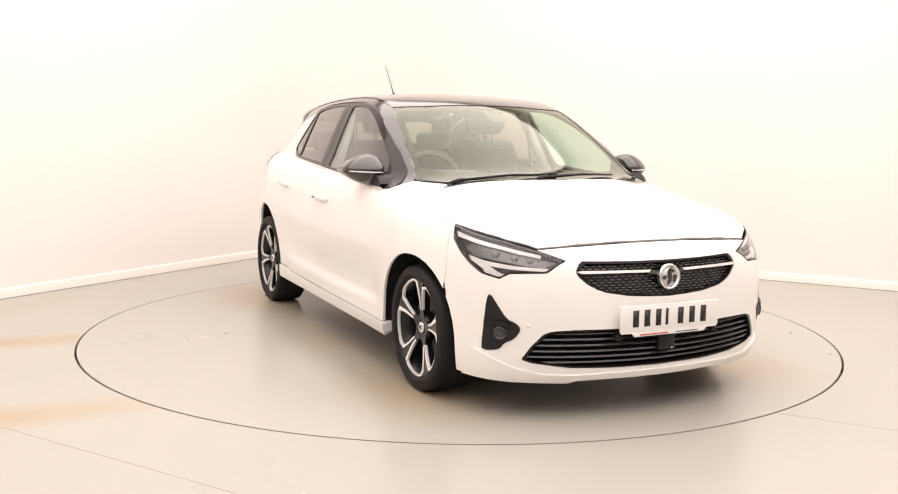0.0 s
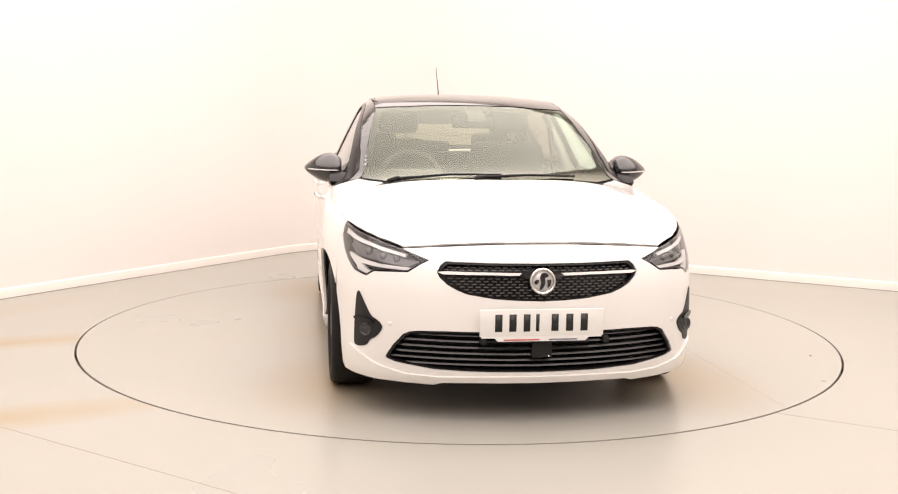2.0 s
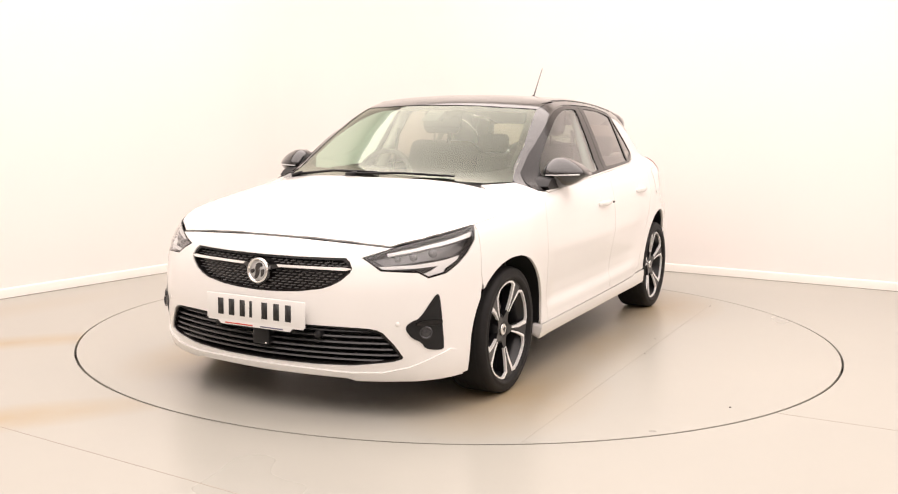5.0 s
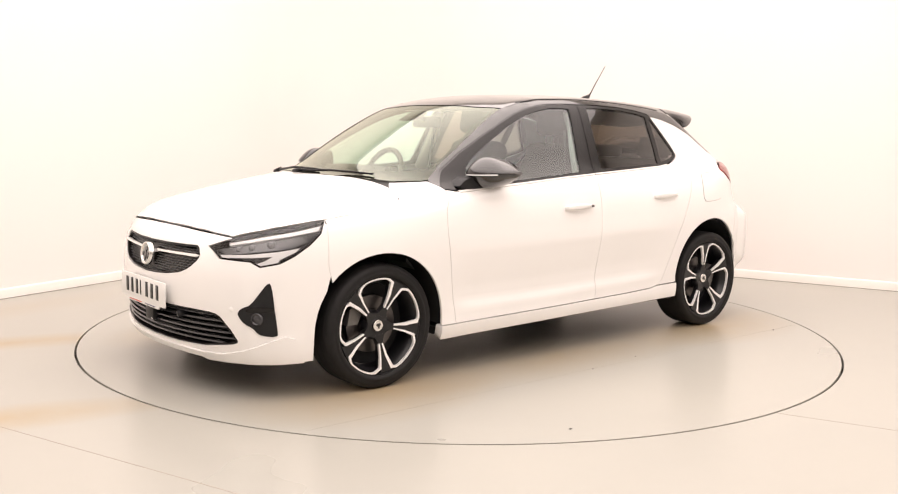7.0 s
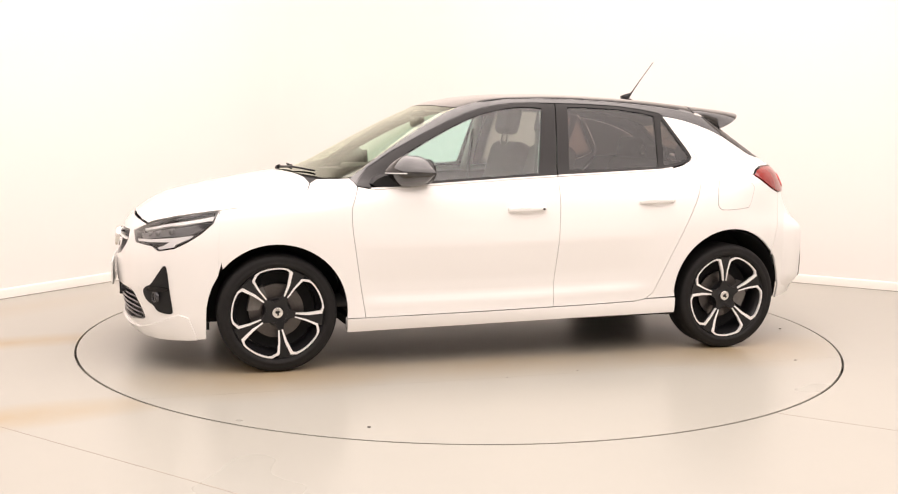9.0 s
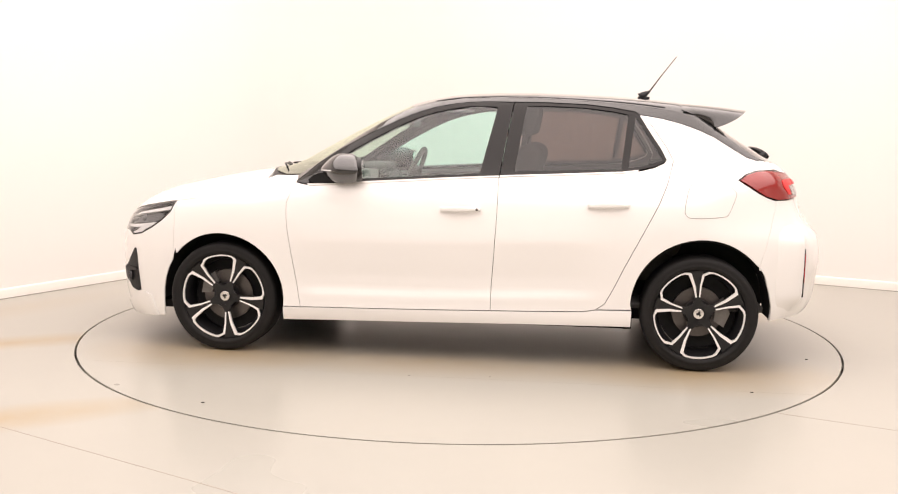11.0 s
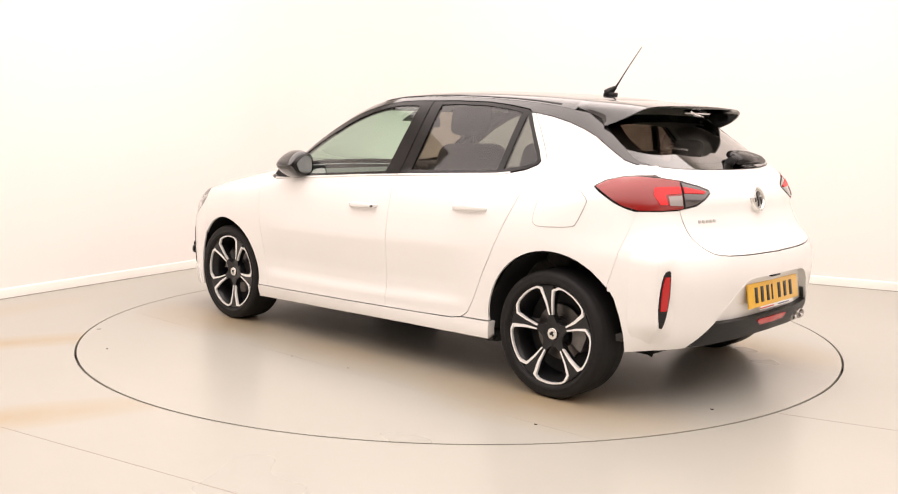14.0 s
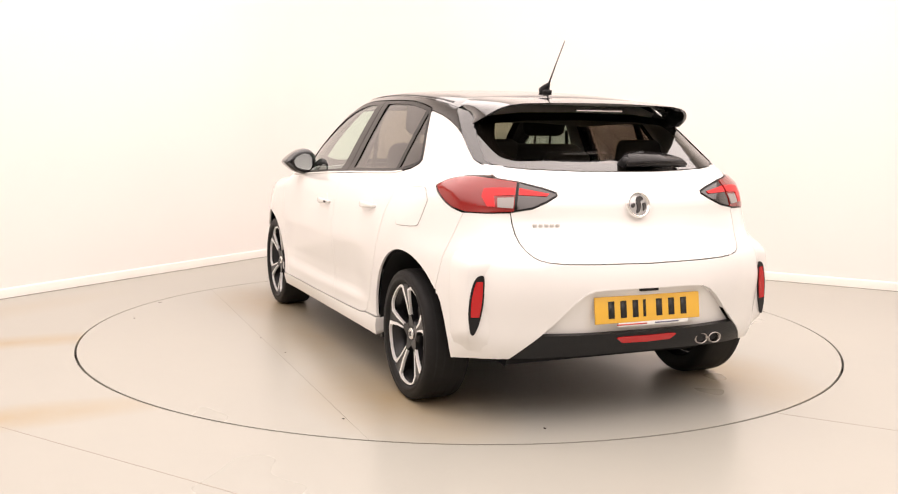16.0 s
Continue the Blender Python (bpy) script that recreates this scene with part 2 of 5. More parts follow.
PLAN = curve((-2.0, 0.79), (-1.6, 0.835), (-1.2, 0.868), (-0.8, 0.874), (0.0, 0.874), (0.7, 0.874), (1.2, 0.884), (1.55, 0.872), (1.8, 0.84), (2.1, 0.79))
SIDE = curve((0.1, -0.075), (0.18, -0.035), (0.26, -0.014), (0.3, -0.016), (0.42, -0.01), (0.58, -0.002), (0.7, 0.0), (0.78, -0.006), (0.86, -0.02), (0.95, -0.055), (1.0, -0.085), (1.1, -0.15))
NOSE = curve((0.1, 1.93), (0.17, 2.015), (0.24, 2.045), (0.34, 2.062), (0.48, 2.068), (0.6, 2.056), (0.68, 2.03), (0.76, 1.97), (0.85, 1.87))
NOSE_BOW = curve((0, 0), (0.2, 0.012), (0.46, 0.068), (0.6, 0.125), (0.7, 0.2), (0.78, 0.34), (0.85, 0.62), (0.95, 1.2))
TAIL = curve((0.1, -1.72), (0.2, -1.84), (0.3, -1.93), (0.45, -1.965), (0.62, -1.975), (0.7, -1.95), (0.76, -1.895), (0.84, -1.855), (0.95, -1.815), (1.02, -1.765), (1.08, -1.685), (1.14, -1.59), (1.21, -1.48), (1.3, -1.35), (1.4, -1.22))
TAIL_BOW = curve((0, 0), (0.36, 0.025), (0.57, 0.085), (0.7, 0.17), (0.78, 0.3), (0.84, 0.5), (0.95, 1.0))
BONNET = curve((-2.0, 1.1), (-0.5, 1.1), (0.4, 1.1), (0.8, 1.045), (1.0, 1.005), (1.3, 0.958), (1.6, 0.9), (1.8, 0.85), (1.95, 0.79), (2.1, 0.7))
ROOF = curve((-2.0, 1.22), (-1.6, 1.32), (-1.3, 1.375), (-1.0, 1.408), (-0.6, 1.43), (-0.2, 1.433), (0.1, 1.413), (0.3, 1.372), (0.51, 1.285), (0.75, 1.165), (1.0, 1.03), (1.2, 0.92))
CABIN = curve((-2.0, 0.55), (-1.7, 0.62), (-1.4, 0.68), (-1.1, 0.725), (-0.6, 0.765), (0.0, 0.782), (0.3, 0.778), (0.5, 0.767), (0.7, 0.75), (0.9, 0.727), (1.2, 0.69))


def ease(a, b, x):
    t = np.clip((x - a) / (b - a), 0, 1)
    return t * t * (3 - 2 * t)


def sculpt(x, z):
    """The crease along the doors and the hollow with its blade above the sill."""
    z = z - 0.03 * ease(0.4, -0.9, x)
    deep = np.interp(z, (0.27, 0.33, 0.375, 0.44, 0.6, 0.622, 0.72), (0, 0.003, -0.013, -0.014, 0.002, 0.005, 0))
    return deep * ease(-0.92, -0.55, x) * ease(0.98, 0.7, x)


def skin(x, y, z):
    """Below nought inside the car, above it outside."""
    y = np.abs(y)
    side = y - PLAN(x) - SIDE(z) - sculpt(x, z)
    nose = (x - NOSE(z) + NOSE_BOW(y)) * 0.75
    tail = (TAIL(z) + TAIL_BOW(y) - x) * 0.8
    deck = (z - BONNET(x) + 0.09 * np.clip(y / 0.75, 0, 2) ** 2.4) * 0.9
    low = smax(smax(smax(side, nose, 0.05), tail, 0.06), deck, 0.05)
    slope = np.clip(z - 1.0, -0.2, 0.6)
    cab = (y - CABIN(x) + 0.44 * slope + 0.16 * slope**2) * 0.9
    roof = (z - ROOF(x) + 0.03 * np.clip(y / 0.55, 0, 2) ** 2.2 + 0.075 * np.clip((x - 0.1) / 0.8, 0, 1) * (y / 0.6) ** 2) * 0.85
    high = smax(smax(smax(cab, roof, 0.07), tail, 0.05), 0.9 - z, 0.02)
    return smin(low, high, 0.03)


AX_F, AX_R = 1.0, -1.0


def cast(uv, way):
    """Meets rays with the skin. side: (x, z); front, rear: (angle, z); top: (x, y)."""
    uv = np.asarray(uv, float)
    u, v = uv[:, 0], uv[:, 1]
    o, zero = np.zeros_like(u), np.zeros_like(u)
    if way == "side":
        org, d = np.stack([u, o, v], 1), np.stack([o, o + 1, o], 1)
    elif way == "front":
        org, d = np.stack([o + AX_F, o, v], 1), np.stack([np.cos(u), np.sin(u), o], 1)
    elif way == "rear":
        org, d = np.stack([o + AX_R, o, v], 1), np.stack([-np.cos(u), np.sin(u), o], 1)
    else:
        org, d = np.stack([u, v, o + 0.55], 1), np.stack([o, o, o + 1], 1)
    lo, hi = np.zeros(len(u)), np.full(len(u), 1.6)
    for _ in range(34):
        mid = (lo + hi) / 2
        q = org + d * mid[:, None]
        inside = skin(q[:, 0], q[:, 1], q[:, 2]) < 0
        lo, hi = np.where(inside, mid, lo), np.where(inside, hi, mid)
    return org + d * ((lo + hi) / 2)[:, None]


def outward(q):
    h = 1e-3
    g = np.stack([skin(q[:, 0] + h, q[:, 1], q[:, 2]) - skin(q[:, 0] - h, q[:, 1], q[:, 2]),
                  skin(q[:, 0], q[:, 1] + h, q[:, 2]) - skin(q[:, 0], q[:, 1] - h, q[:, 2]),
                  skin(q[:, 0], q[:, 1], q[:, 2] + h) - skin(q[:, 0], q[:, 1], q[:, 2] - h)], 1)
    return g / np.maximum(np.linalg.norm(g, axis=1), 1e-9)[:, None]


def clip_half(poly, axis, at, keep_above):
    out = []
    for i, p in enumerate(poly):
        q = poly[(i + 1) % len(poly)]
        a, b = p[axis] - at, q[axis] - at
        if not keep_above:
            a, b = -a, -b
        if a >= 0:
            out.append(p)
        if (a > 0 > b) or (a < 0 < b):
            t = a / (a - b)
            r = [p[0] + (q[0] - p[0]) * t, p[1] + (q[1] - p[1]) * t]
            r[axis] = at
            out.append(tuple(r))
    return out


def unspike(poly):
    """Takes out the points where an outline runs out and back along one line."""
    poly = list(poly)
    again = True
    while again and len(poly) > 2:
        again = False
        for i in range(len(poly)):
            a, q, c = poly[i - 1], poly[i], poly[(i + 1) % len(poly)]
            u, v = (q[0] - a[0], q[1] - a[1]), (c[0] - q[0], c[1] - q[1])
            lu, lv = math.hypot(*u), math.hypot(*v)
            if lu < 1e-9 or lv < 1e-9 or (abs(u[0] * v[1] - u[1] * v[0]) < 1e-9 + 1e-6 * lu * lv and u[0] * v[0] + u[1] * v[1] < 0):
                del poly[i]
                again = True
                break
    return poly


def panel(polys, way, cell=0.04, push=0.0, depth=0.012, mirror=False, other=False):
    """A sheet of the skin within outlines, with its edges turned in. push: out of the skin; mirror: both halves; other: the right-hand twin."""
    if isinstance(polys[0][0], (int, float)):
        polys = [polys]
    verts, keys, faces = [], {}, []

    def key(p):
        k = (round(p[0], 5), round(p[1], 5))
        if k not in keys:
            keys[k] = len(verts)
            verts.append(k)
        return keys[k]

    for poly in polys:
        us, vs = [p[0] for p in poly], [p[1] for p in poly]
        for i in range(math.floor(min(us) / cell), math.ceil(max(us) / cell)):
            strip = clip_half(clip_half(poly, 0, i * cell, True), 0, (i + 1) * cell, False)
            if len(strip) < 3:
                continue
            sv = [p[1] for p in strip]
            for j in range(math.floor(min(sv) / cell), math.ceil(max(sv) / cell)):
                c = clip_half(clip_half(strip, 1, j * cell, True), 1, (j + 1) * cell, False)
                c = unspike(c)
                ids = []
                for p in c:
                    k = key(p)
                    if k not in ids:
                        ids.append(k)
                if len(ids) >= 3:
                    area = sum(verts[ids[a]][0] * verts[ids[(a + 1) % len(ids)]][1] - verts[ids[(a + 1) % len(ids)]][0] * verts[ids[a]][1] for a in range(len(ids)))
                    if abs(area) > 1e-8:
                        faces.append(ids if area > 0 else ids[::-1])
    q = cast(verts, way)
    n = outward(q)
    q = q + n * push
    inner = q - n * depth
    if other:
        q, inner = q * (1, -1, 1), inner * (1, -1, 1)
    bm = bmesh.new()
    edge_use = {}

    def build(q, inner, flip):
        top = [bm.verts.new(p) for p in q]
        low = {}
        edge_use.clear()
        for f in faces:
            for a in range(len(f)):
                e = (f[a], f[(a + 1) % len(f)])
                edge_use[e] = edge_use.get(e, 0) + 1
        for f in faces:
            try:
                bm.faces.new([top[i] for i in (f[::-1] if flip else f)])
            except ValueError:
                pass
        if depth:
            for (a, b) in list(edge_use):
                if (b, a) in edge_use or (mirror and abs(q[a][1]) < 1e-4 and abs(q[b][1]) < 1e-4):
                    continue
                for k in (a, b):
                    if k not in low:
                        low[k] = bm.verts.new(inner[k])
                try:
                    fc = bm.faces.new([top[b], top[a], low[a], low[b]] if not flip else [top[a], top[b], low[b], low[a]])
                except ValueError:
                    continue
                e = bm.edges.get((top[a], top[b]))
                if e:
                    e.smooth = False

    turned = {"side": True, "front": False, "rear": True, "top": False}[way]
    build(q, inner, turned != other)
    if mirror:
        build(q * (1, -1, 1), inner * (1, -1, 1), not turned)
        bmesh.ops.remove_doubles(bm, verts=[v for v in bm.verts if abs(v.co.y) < 1e-4], dist=1e-4)
    return bm


def arc(cx, cy, r, a0, a1, n=14):
    return [(cx + r * math.cos(radians(a0 + (a1 - a0) * i / n)), cy + r * math.sin(radians(a0 + (a1 - a0) * i / n))) for i in range(n + 1)]


def rounded(pts, n=2, fixed=()):
    """Rounds an outline's corners; those whose number is in fixed stay sharp."""
    pts = [(p[0], p[1], i in fixed) for i, p in enumerate(pts)]
    for _ in range(n):
        out = []
        for i, (u, v, keep) in enumerate(pts):
            a, b = pts[i - 1], pts[(i + 1) % len(pts)]
            if keep:
                out.append((u, v, True))
            else:
                out.append((u + (a[0] - u) * 0.25, v + (a[1] - v) * 0.25, False))
                out.append((u + (b[0] - u) * 0.25, v + (b[1] - v) * 0.25, False))
        pts = out
    return [(p[0], p[1]) for p in pts]


def fr(x, y, z):
    """(angle, z) of a place at the front; back() does it for the rear."""
    return (math.atan2(y, x - AX_F), z)


def back(x, y, z):
    return (math.atan2(y, AX_R - x), z)


# ---- the room ----
CORNER = Vector((-1.143, 4.175, 0))
ALONG_L = Vector((math.cos(radians(59.69)), math.sin(radians(59.69)), 0))
ALONG_R = Vector((math.cos(radians(-28.74)), math.sin(radians(-28.74)), 0))
LEFT_END, RIGHT_END = CORNER - ALONG_L * 11.0, CORNER + ALONG_R * 10.0
FAR_END = LEFT_END + ALONG_R * 10.0
TABLE_R = 2.2186


COVE = 1.1
ARC_MID = CORNER - ALONG_L * COVE + Vector((ALONG_L.y, -ALONG_L.x, 0)) * COVE
COVE_LINE = [ARC_MID + Vector((math.cos(a), math.sin(a), 0)) * COVE for a in (radians(149.69 - 88.43 * i / 24) for i in range(25))]


def wall(name, line, label):
    """A wall 0.15 m thick whose inner face runs along a line (the room on its right)."""
    bm = bmesh.new()
    rows = []
    for i, p in enumerate(line):
        d = (line[min(i + 1, len(line) - 1)] - line[max(i - 1, 0)]).normalized()
        out = Vector((-d.y, d.x, 0)) * 0.15
        rows.append([bm.verts.new(q) for q in (p, p + out, p + out + Vector((0, 0, CEILING)), p + Vector((0, 0, CEILING)))])
    for ra, rb in zip(rows, rows[1:]):
        for i in range(4):
            bm.faces.new((ra[i], rb[i], rb[(i + 1) % 4], ra[(i + 1) % 4]))
    bm.faces.new(rows[0])
    bm.faces.new(rows[-1][::-1])
    bmesh.ops.recalc_face_normals(bm, faces=bm.faces[:])
    return tagged(finish(name, sharpen(bm, 40), WALL), label, "wall", kind="structure")


def along_wall(name, line, prof, mat, label):
    """A profile of (into the room, up) pairs swept along a wall's foot."""
    bm = bmesh.new()
    rows = []
    for i, p in enumerate(line):
        d = (line[min(i + 1, len(line) - 1)] - line[max(i - 1, 0)]).normalized()
        inn = Vector((d.y, -d.x, 0))
        rows.append([bm.verts.new(p + inn * h + Vector((0, 0, z))) for h, z in prof])
    n = len(prof)
    for ra, rb in zip(rows, rows[1:]):
        for i in range(n):
            bm.faces.new((ra[i], ra[(i + 1) % n], rb[(i + 1) % n], rb[i]))
    bm.faces.new(rows[0][::-1])
    bm.faces.new(rows[-1])
    bmesh.ops.recalc_face_normals(bm, faces=bm.faces[:])
    return tagged(finish(name, sharpen(bm, 40), mat), label, "skirting", kind="structure")


BOARD = [(0.001, 0), (0.016, 0), (0.016, 0.06), (0.013, 0.068), (0.006, 0.072), (0.001, 0.072)]
BEAD = [(0.0165, 0.0005), (0.0185, 0.0005), (0.018, 0.0022), (0.0165, 0.003)]
FRONT_LINE = [LEFT_END] + COVE_LINE + [RIGHT_END]
wall("wall_front", FRONT_LINE, "warm white painted studio wall with a rounded corner")
wall("wall_back", [RIGHT_END, FAR_END], "warm white painted studio wall behind the camera")
wall("wall_side", [FAR_END, LEFT_END], "warm white painted studio wall behind the camera")
for foot in (FRONT_LINE, [RIGHT_END, FAR_END], [FAR_END, LEFT_END]):
    along_wall("baseboard", foot, BOARD, SKIRTING, "white painted skirting board along the wall")
    along_wall("trim", foot, BEAD, JOINT, "dark bead coloured as the shadow gap between skirting and floor")

bm = bmesh.new()
lathe(bm, [(TABLE_R + 0.006, -0.05), (TABLE_R + 0.006, -0.001), (TABLE_R + 0.0075, 0.0), (4.0, 0.0), (15.0, 0.0)], 256, "z")
bmesh.ops.reverse_faces(bm, faces=bm.faces[:])
bmesh.ops.recalc_face_normals(bm, faces=bm.faces[:])
if max(bm.faces, key=lambda f: f.calc_area()).normal.z < 0:
    bmesh.ops.reverse_faces(bm, faces=bm.faces[:])
tagged(finish("floor", bm, FLOOR, smooth=False), "beige painted concrete floor with faint yellow stains", "floor", kind="structure")

bm = bmesh.new()
lathe(bm, [(0.02, -0.045), (TABLE_R + 0.2, -0.045)], 128, "z")
tagged(finish("pit_floor", bm, GAPDARK, smooth=False), "dark pit under the turntable gap", "pit", kind="structure")

bm = bmesh.new()
bm_box(bm, -12, 12, -12, 12, CEILING, CEILING + 0.12)
tagged(finish("ceiling", bm, CEIL, smooth=False), "plain white ceiling", "ceiling", kind="structure")

softbox = tagged(new("softbox"), "large lit softbox under the ceiling", "studio light")
softbox.matrix_world = pose(0.466, -2.977, CEILING - 0.12, 0, 0, -29.5)
bm = bmesh.new()
bm.faces.new([bm.verts.new(q) for q in ((-4.6, -5.1, 0), (-4.6, 5.1, 0), (4.6, 5.1, 0), (4.6, -5.1, 0))])
part("cloth", bm, softbox_material(), softbox, smooth=False)
for x0, x1, y0, y1 in ((-4.65, 4.65, -5.15, -5.1), (-4.65, 4.65, 5.1, 5.15), (-4.65, -4.6, -5.1, 5.1), (4.6, 4.65, -5.1, 5.1)):
    part("frame_rail", bm_box(bmesh.new(), x0, x1, y0, y1, -0.01, 0.1), LAMP_PANEL, softbox, smooth=False)

turntable = tagged(new("turntable"), "round beige turntable flush with the floor", "turntable")
SEAM = 1.2


def plate(lo, hi):
    """The slice of the disc with y between lo and hi, with a thin bevelled rim."""
    r = TABLE_R - 0.006
    top = []
    n = 360
    ang = [2 * math.pi * i / n for i in range(n)]
    ring_pts = [(r * math.cos(a), r * math.sin(a)) for a in ang]
    poly = ring_pts
    if lo > -r:
        poly = clip_half(poly, 1, lo, True)
    if hi < r:
        poly = clip_half(poly, 1, hi, False)
    bm = bmesh.new()
    top = [bm.verts.new((x, y, 0)) for x, y in poly]
    low = [bm.verts.new((x, y, -0.04)) for x, y in poly]
    bm.faces.new(top)
    for i in range(len(poly)):
        j = (i + 1) % len(poly)
        bm.faces.new((top[j], top[i], low[i], low[j]))
    return bm


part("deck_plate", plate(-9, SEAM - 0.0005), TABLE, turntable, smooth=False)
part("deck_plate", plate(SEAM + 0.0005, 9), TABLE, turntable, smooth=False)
for gx, gy, gr in ((-1.56, 1.215, 0.006), (0.926, 1.836, 0.006), (-1.978, 0.472, 0.007), (0.1, 1.21, 0.004), (-0.3, 1.16, 0.004)):
    bm = bmesh.new()
    bmesh.ops.create_icosphere(bm, subdivisions=1, radius=gr)
    bmesh.ops.scale(bm, vec=(1.6, 1, 0.35), verts=bm.verts[:])
    part("grit", bm, GAPDARK, turntable).location = (gx, gy, 0.002)


def floor_joint(x0, y0, x1, y1):
    d = Vector((x1 - x0, y1 - y0, 0)).normalized()
    side = Vector((-d.y, d.x, 0)) * 0.0016
    a, c = Vector((x0, y0, 0)), Vector((x1, y1, 0))
    bm = bmesh.new()
    lo = [bm.verts.new(q) for q in (a - side, c - side, c + side, a + side)]
    hi = [bm.verts.new(v.co + Vector((0, 0, 0.0008))) for v in lo]
    bm.faces.new(hi)
    for i in range(4):
        bm.faces.new((lo[i], lo[(i + 1) % 4], hi[(i + 1) % 4], hi[i]))
    return tagged(finish("floor_joint", bm, material("joint_filler", (0.36, 0.31, 0.26), 0.6), smooth=False), "fine filled joint in the painted floor", "joint", kind="structure")


floor_joint(-3.4, -1.19, 0.9, -3.742)
floor_joint(1.42, -1.718, 4.2, -3.15)

# ---- the car ----
car = tagged(new("car"), "white five-door hatchback with a black roof on the turntable", "car")


def inset(poly, g):
    """Draws an outline in by g all round, for the gap between panels."""
    area = sum(poly[i - 1][0] * p[1] - p[0] * poly[i - 1][1] for i, p in enumerate(poly))
    s = 1 if area > 0 else -1
    out = []
    for i, p in enumerate(poly):
        a, b = poly[i - 1], poly[(i + 1) % len(poly)]
        d1 = Vector((p[0] - a[0], p[1] - a[1]))
        d2 = Vector((b[0] - p[0], b[1] - p[1]))
        if d1.length < 1e-9 or d2.length < 1e-9:
            out.append(p)
            continue
        d1.normalize()
        d2.normalize()
        n1, n2 = Vector((-d1.y, d1.x)) * s, Vector((-d2.y, d2.x)) * s
        m = n1 + n2
        m = m / max(m.dot(m) / 2, 0.35)
        out.append((p[0] + m.x * g, p[1] + m.y * g))
    return out


def half_inset(poly, g):
    """As inset, but leaves the points on the middle line where they are."""
    return [(0.0, p[1]) if abs(q[0]) < 1e-6 else p for p, q in zip(inset(poly, g), poly)]


def ring(outer, inner):
    """The strip between two outlines with the same number of points, as a row of small outlines."""
    n = len(outer)
    return [[outer[i], outer[(i + 1) % n], inner[(i + 1) % n], inner[i]] for i in range(n)]


def fq(y, z):
    """(angle, z) of the place on the front with that y and z; bq() does it for the rear."""
    lo, hi = 1.0, 2.4
    for _ in range(40):
        m = (lo + hi) / 2
        if skin(m, y, z) < 0:
            lo = m
        else:
            hi = m
    return (math.atan2(y, lo - AX_F), z)


def bq(y, z):
    lo, hi = -1.0, -2.4
    for _ in range(40):
        m = (lo + hi) / 2
        if skin(m, y, z) < 0:
            lo = m
        else:
            hi = m
    return (math.atan2(y, AX_R - lo), z)


def top_z(x, y):
    return float(cast([(x, y)], "top")[0][2])


def both(name, poly, way, mat, cell=0.03, push=0.0, depth=0.012, label="", parents=(None, None)):
    """The left and the right twin of a panel."""
    made = []
    for other, up in zip((False, True), parents):
        made.append(part(name, panel(poly, way, cell, push, depth, other=other), mat, up or car, label))
    return made


GAP = 0.0013


def fs(x, z):
    """(angle, z) of the place on the left flank with that x and z, for the front; bs() does it for the rear."""
    return fr(*cast([(x, z)], "side")[0])


def bs(x, z):
    return back(*cast([(x, z)], "side")[0])


# bonnet
WING_TOP = [(1.542, 0.81), (1.4, 0.832), (1.26, 0.852), (1.16, 0.872), (1.125, 0.888), (1.1, 0.91), (1.082, 0.933)]
BONNET_EDGE = ([(1.965, 0), (1.962, 0.12), (1.946, 0.303), (1.92, 0.45)] + [(float(q[0]), float(q[1]) - 0.004) for q in (cast([fr(*p)], "front")[0] for p in ((1.889, 0.564, 0.729), (1.796, 0.666, 0.761), (1.718, 0.712, 0.778), (1.64, 0.75, 0.793)))] + [(x, float(cast([(x, z)], "side")[0][1])) for x, z in WING_TOP]
               + [(1.09, 0.5), (1.12, 0.36), (1.16, 0.2), (1.185, 0)])
part("bonnet", panel([(x, y) for y, x in half_inset([(y, x) for x, y in BONNET_EDGE], 0.0025)], "top", 0.03, mirror=True), WHITE, car)

# headlamp outline, round from its inner tip
LAMP = [(1.958, 0.461, 0.686), (1.889, 0.564, 0.729), (1.796, 0.666, 0.761), (1.64, 0.75, 0.793), (1.542, 0.776, 0.812), (1.575, 0.792, 0.75), (1.63, 0.792, 0.7), (1.698, 0.781, 0.655), (1.762, 0.76, 0.622),
        (1.838, 0.713, 0.606), (1.87, 0.681, 0.63), (1.949, 0.547, 0.636), (1.956, 0.496, 0.669)]
LAMP_F = [fr(*p) for p in LAMP]
LAMP_F[4:8] = [fs(1.542, 0.812), fs(1.575, 0.75), fs(1.63, 0.7), fs(1.698, 0.655)]

# front bumper: left half, round from the middle of its top edge
UPPER = [(0.0, 0.678), (0.18, 0.679), (0.3, 0.681), (0.395, 0.683), (0.415, 0.668), (0.43, 0.641), (0.42, 0.62), (0.388, 0.59), (0.35, 0.569), (0.306, 0.553), (0.2, 0.536), (0.1, 0.529), (0.0, 0.526)]
LOWER = [(0.0, 0.392), (0.2, 0.395), (0.4, 0.396), (0.51, 0.393), (0.54, 0.388), (0.565, 0.376), (0.607, 0.322), (0.634, 0.272), (0.63, 0.262), (0.6, 0.25), (0.44, 0.226), (0.25, 0.219), (0.0, 0.217)]
UPPER_F, LOWER_F = [fq(*p) for p in UPPER], [fq(*p) for p in LOWER]
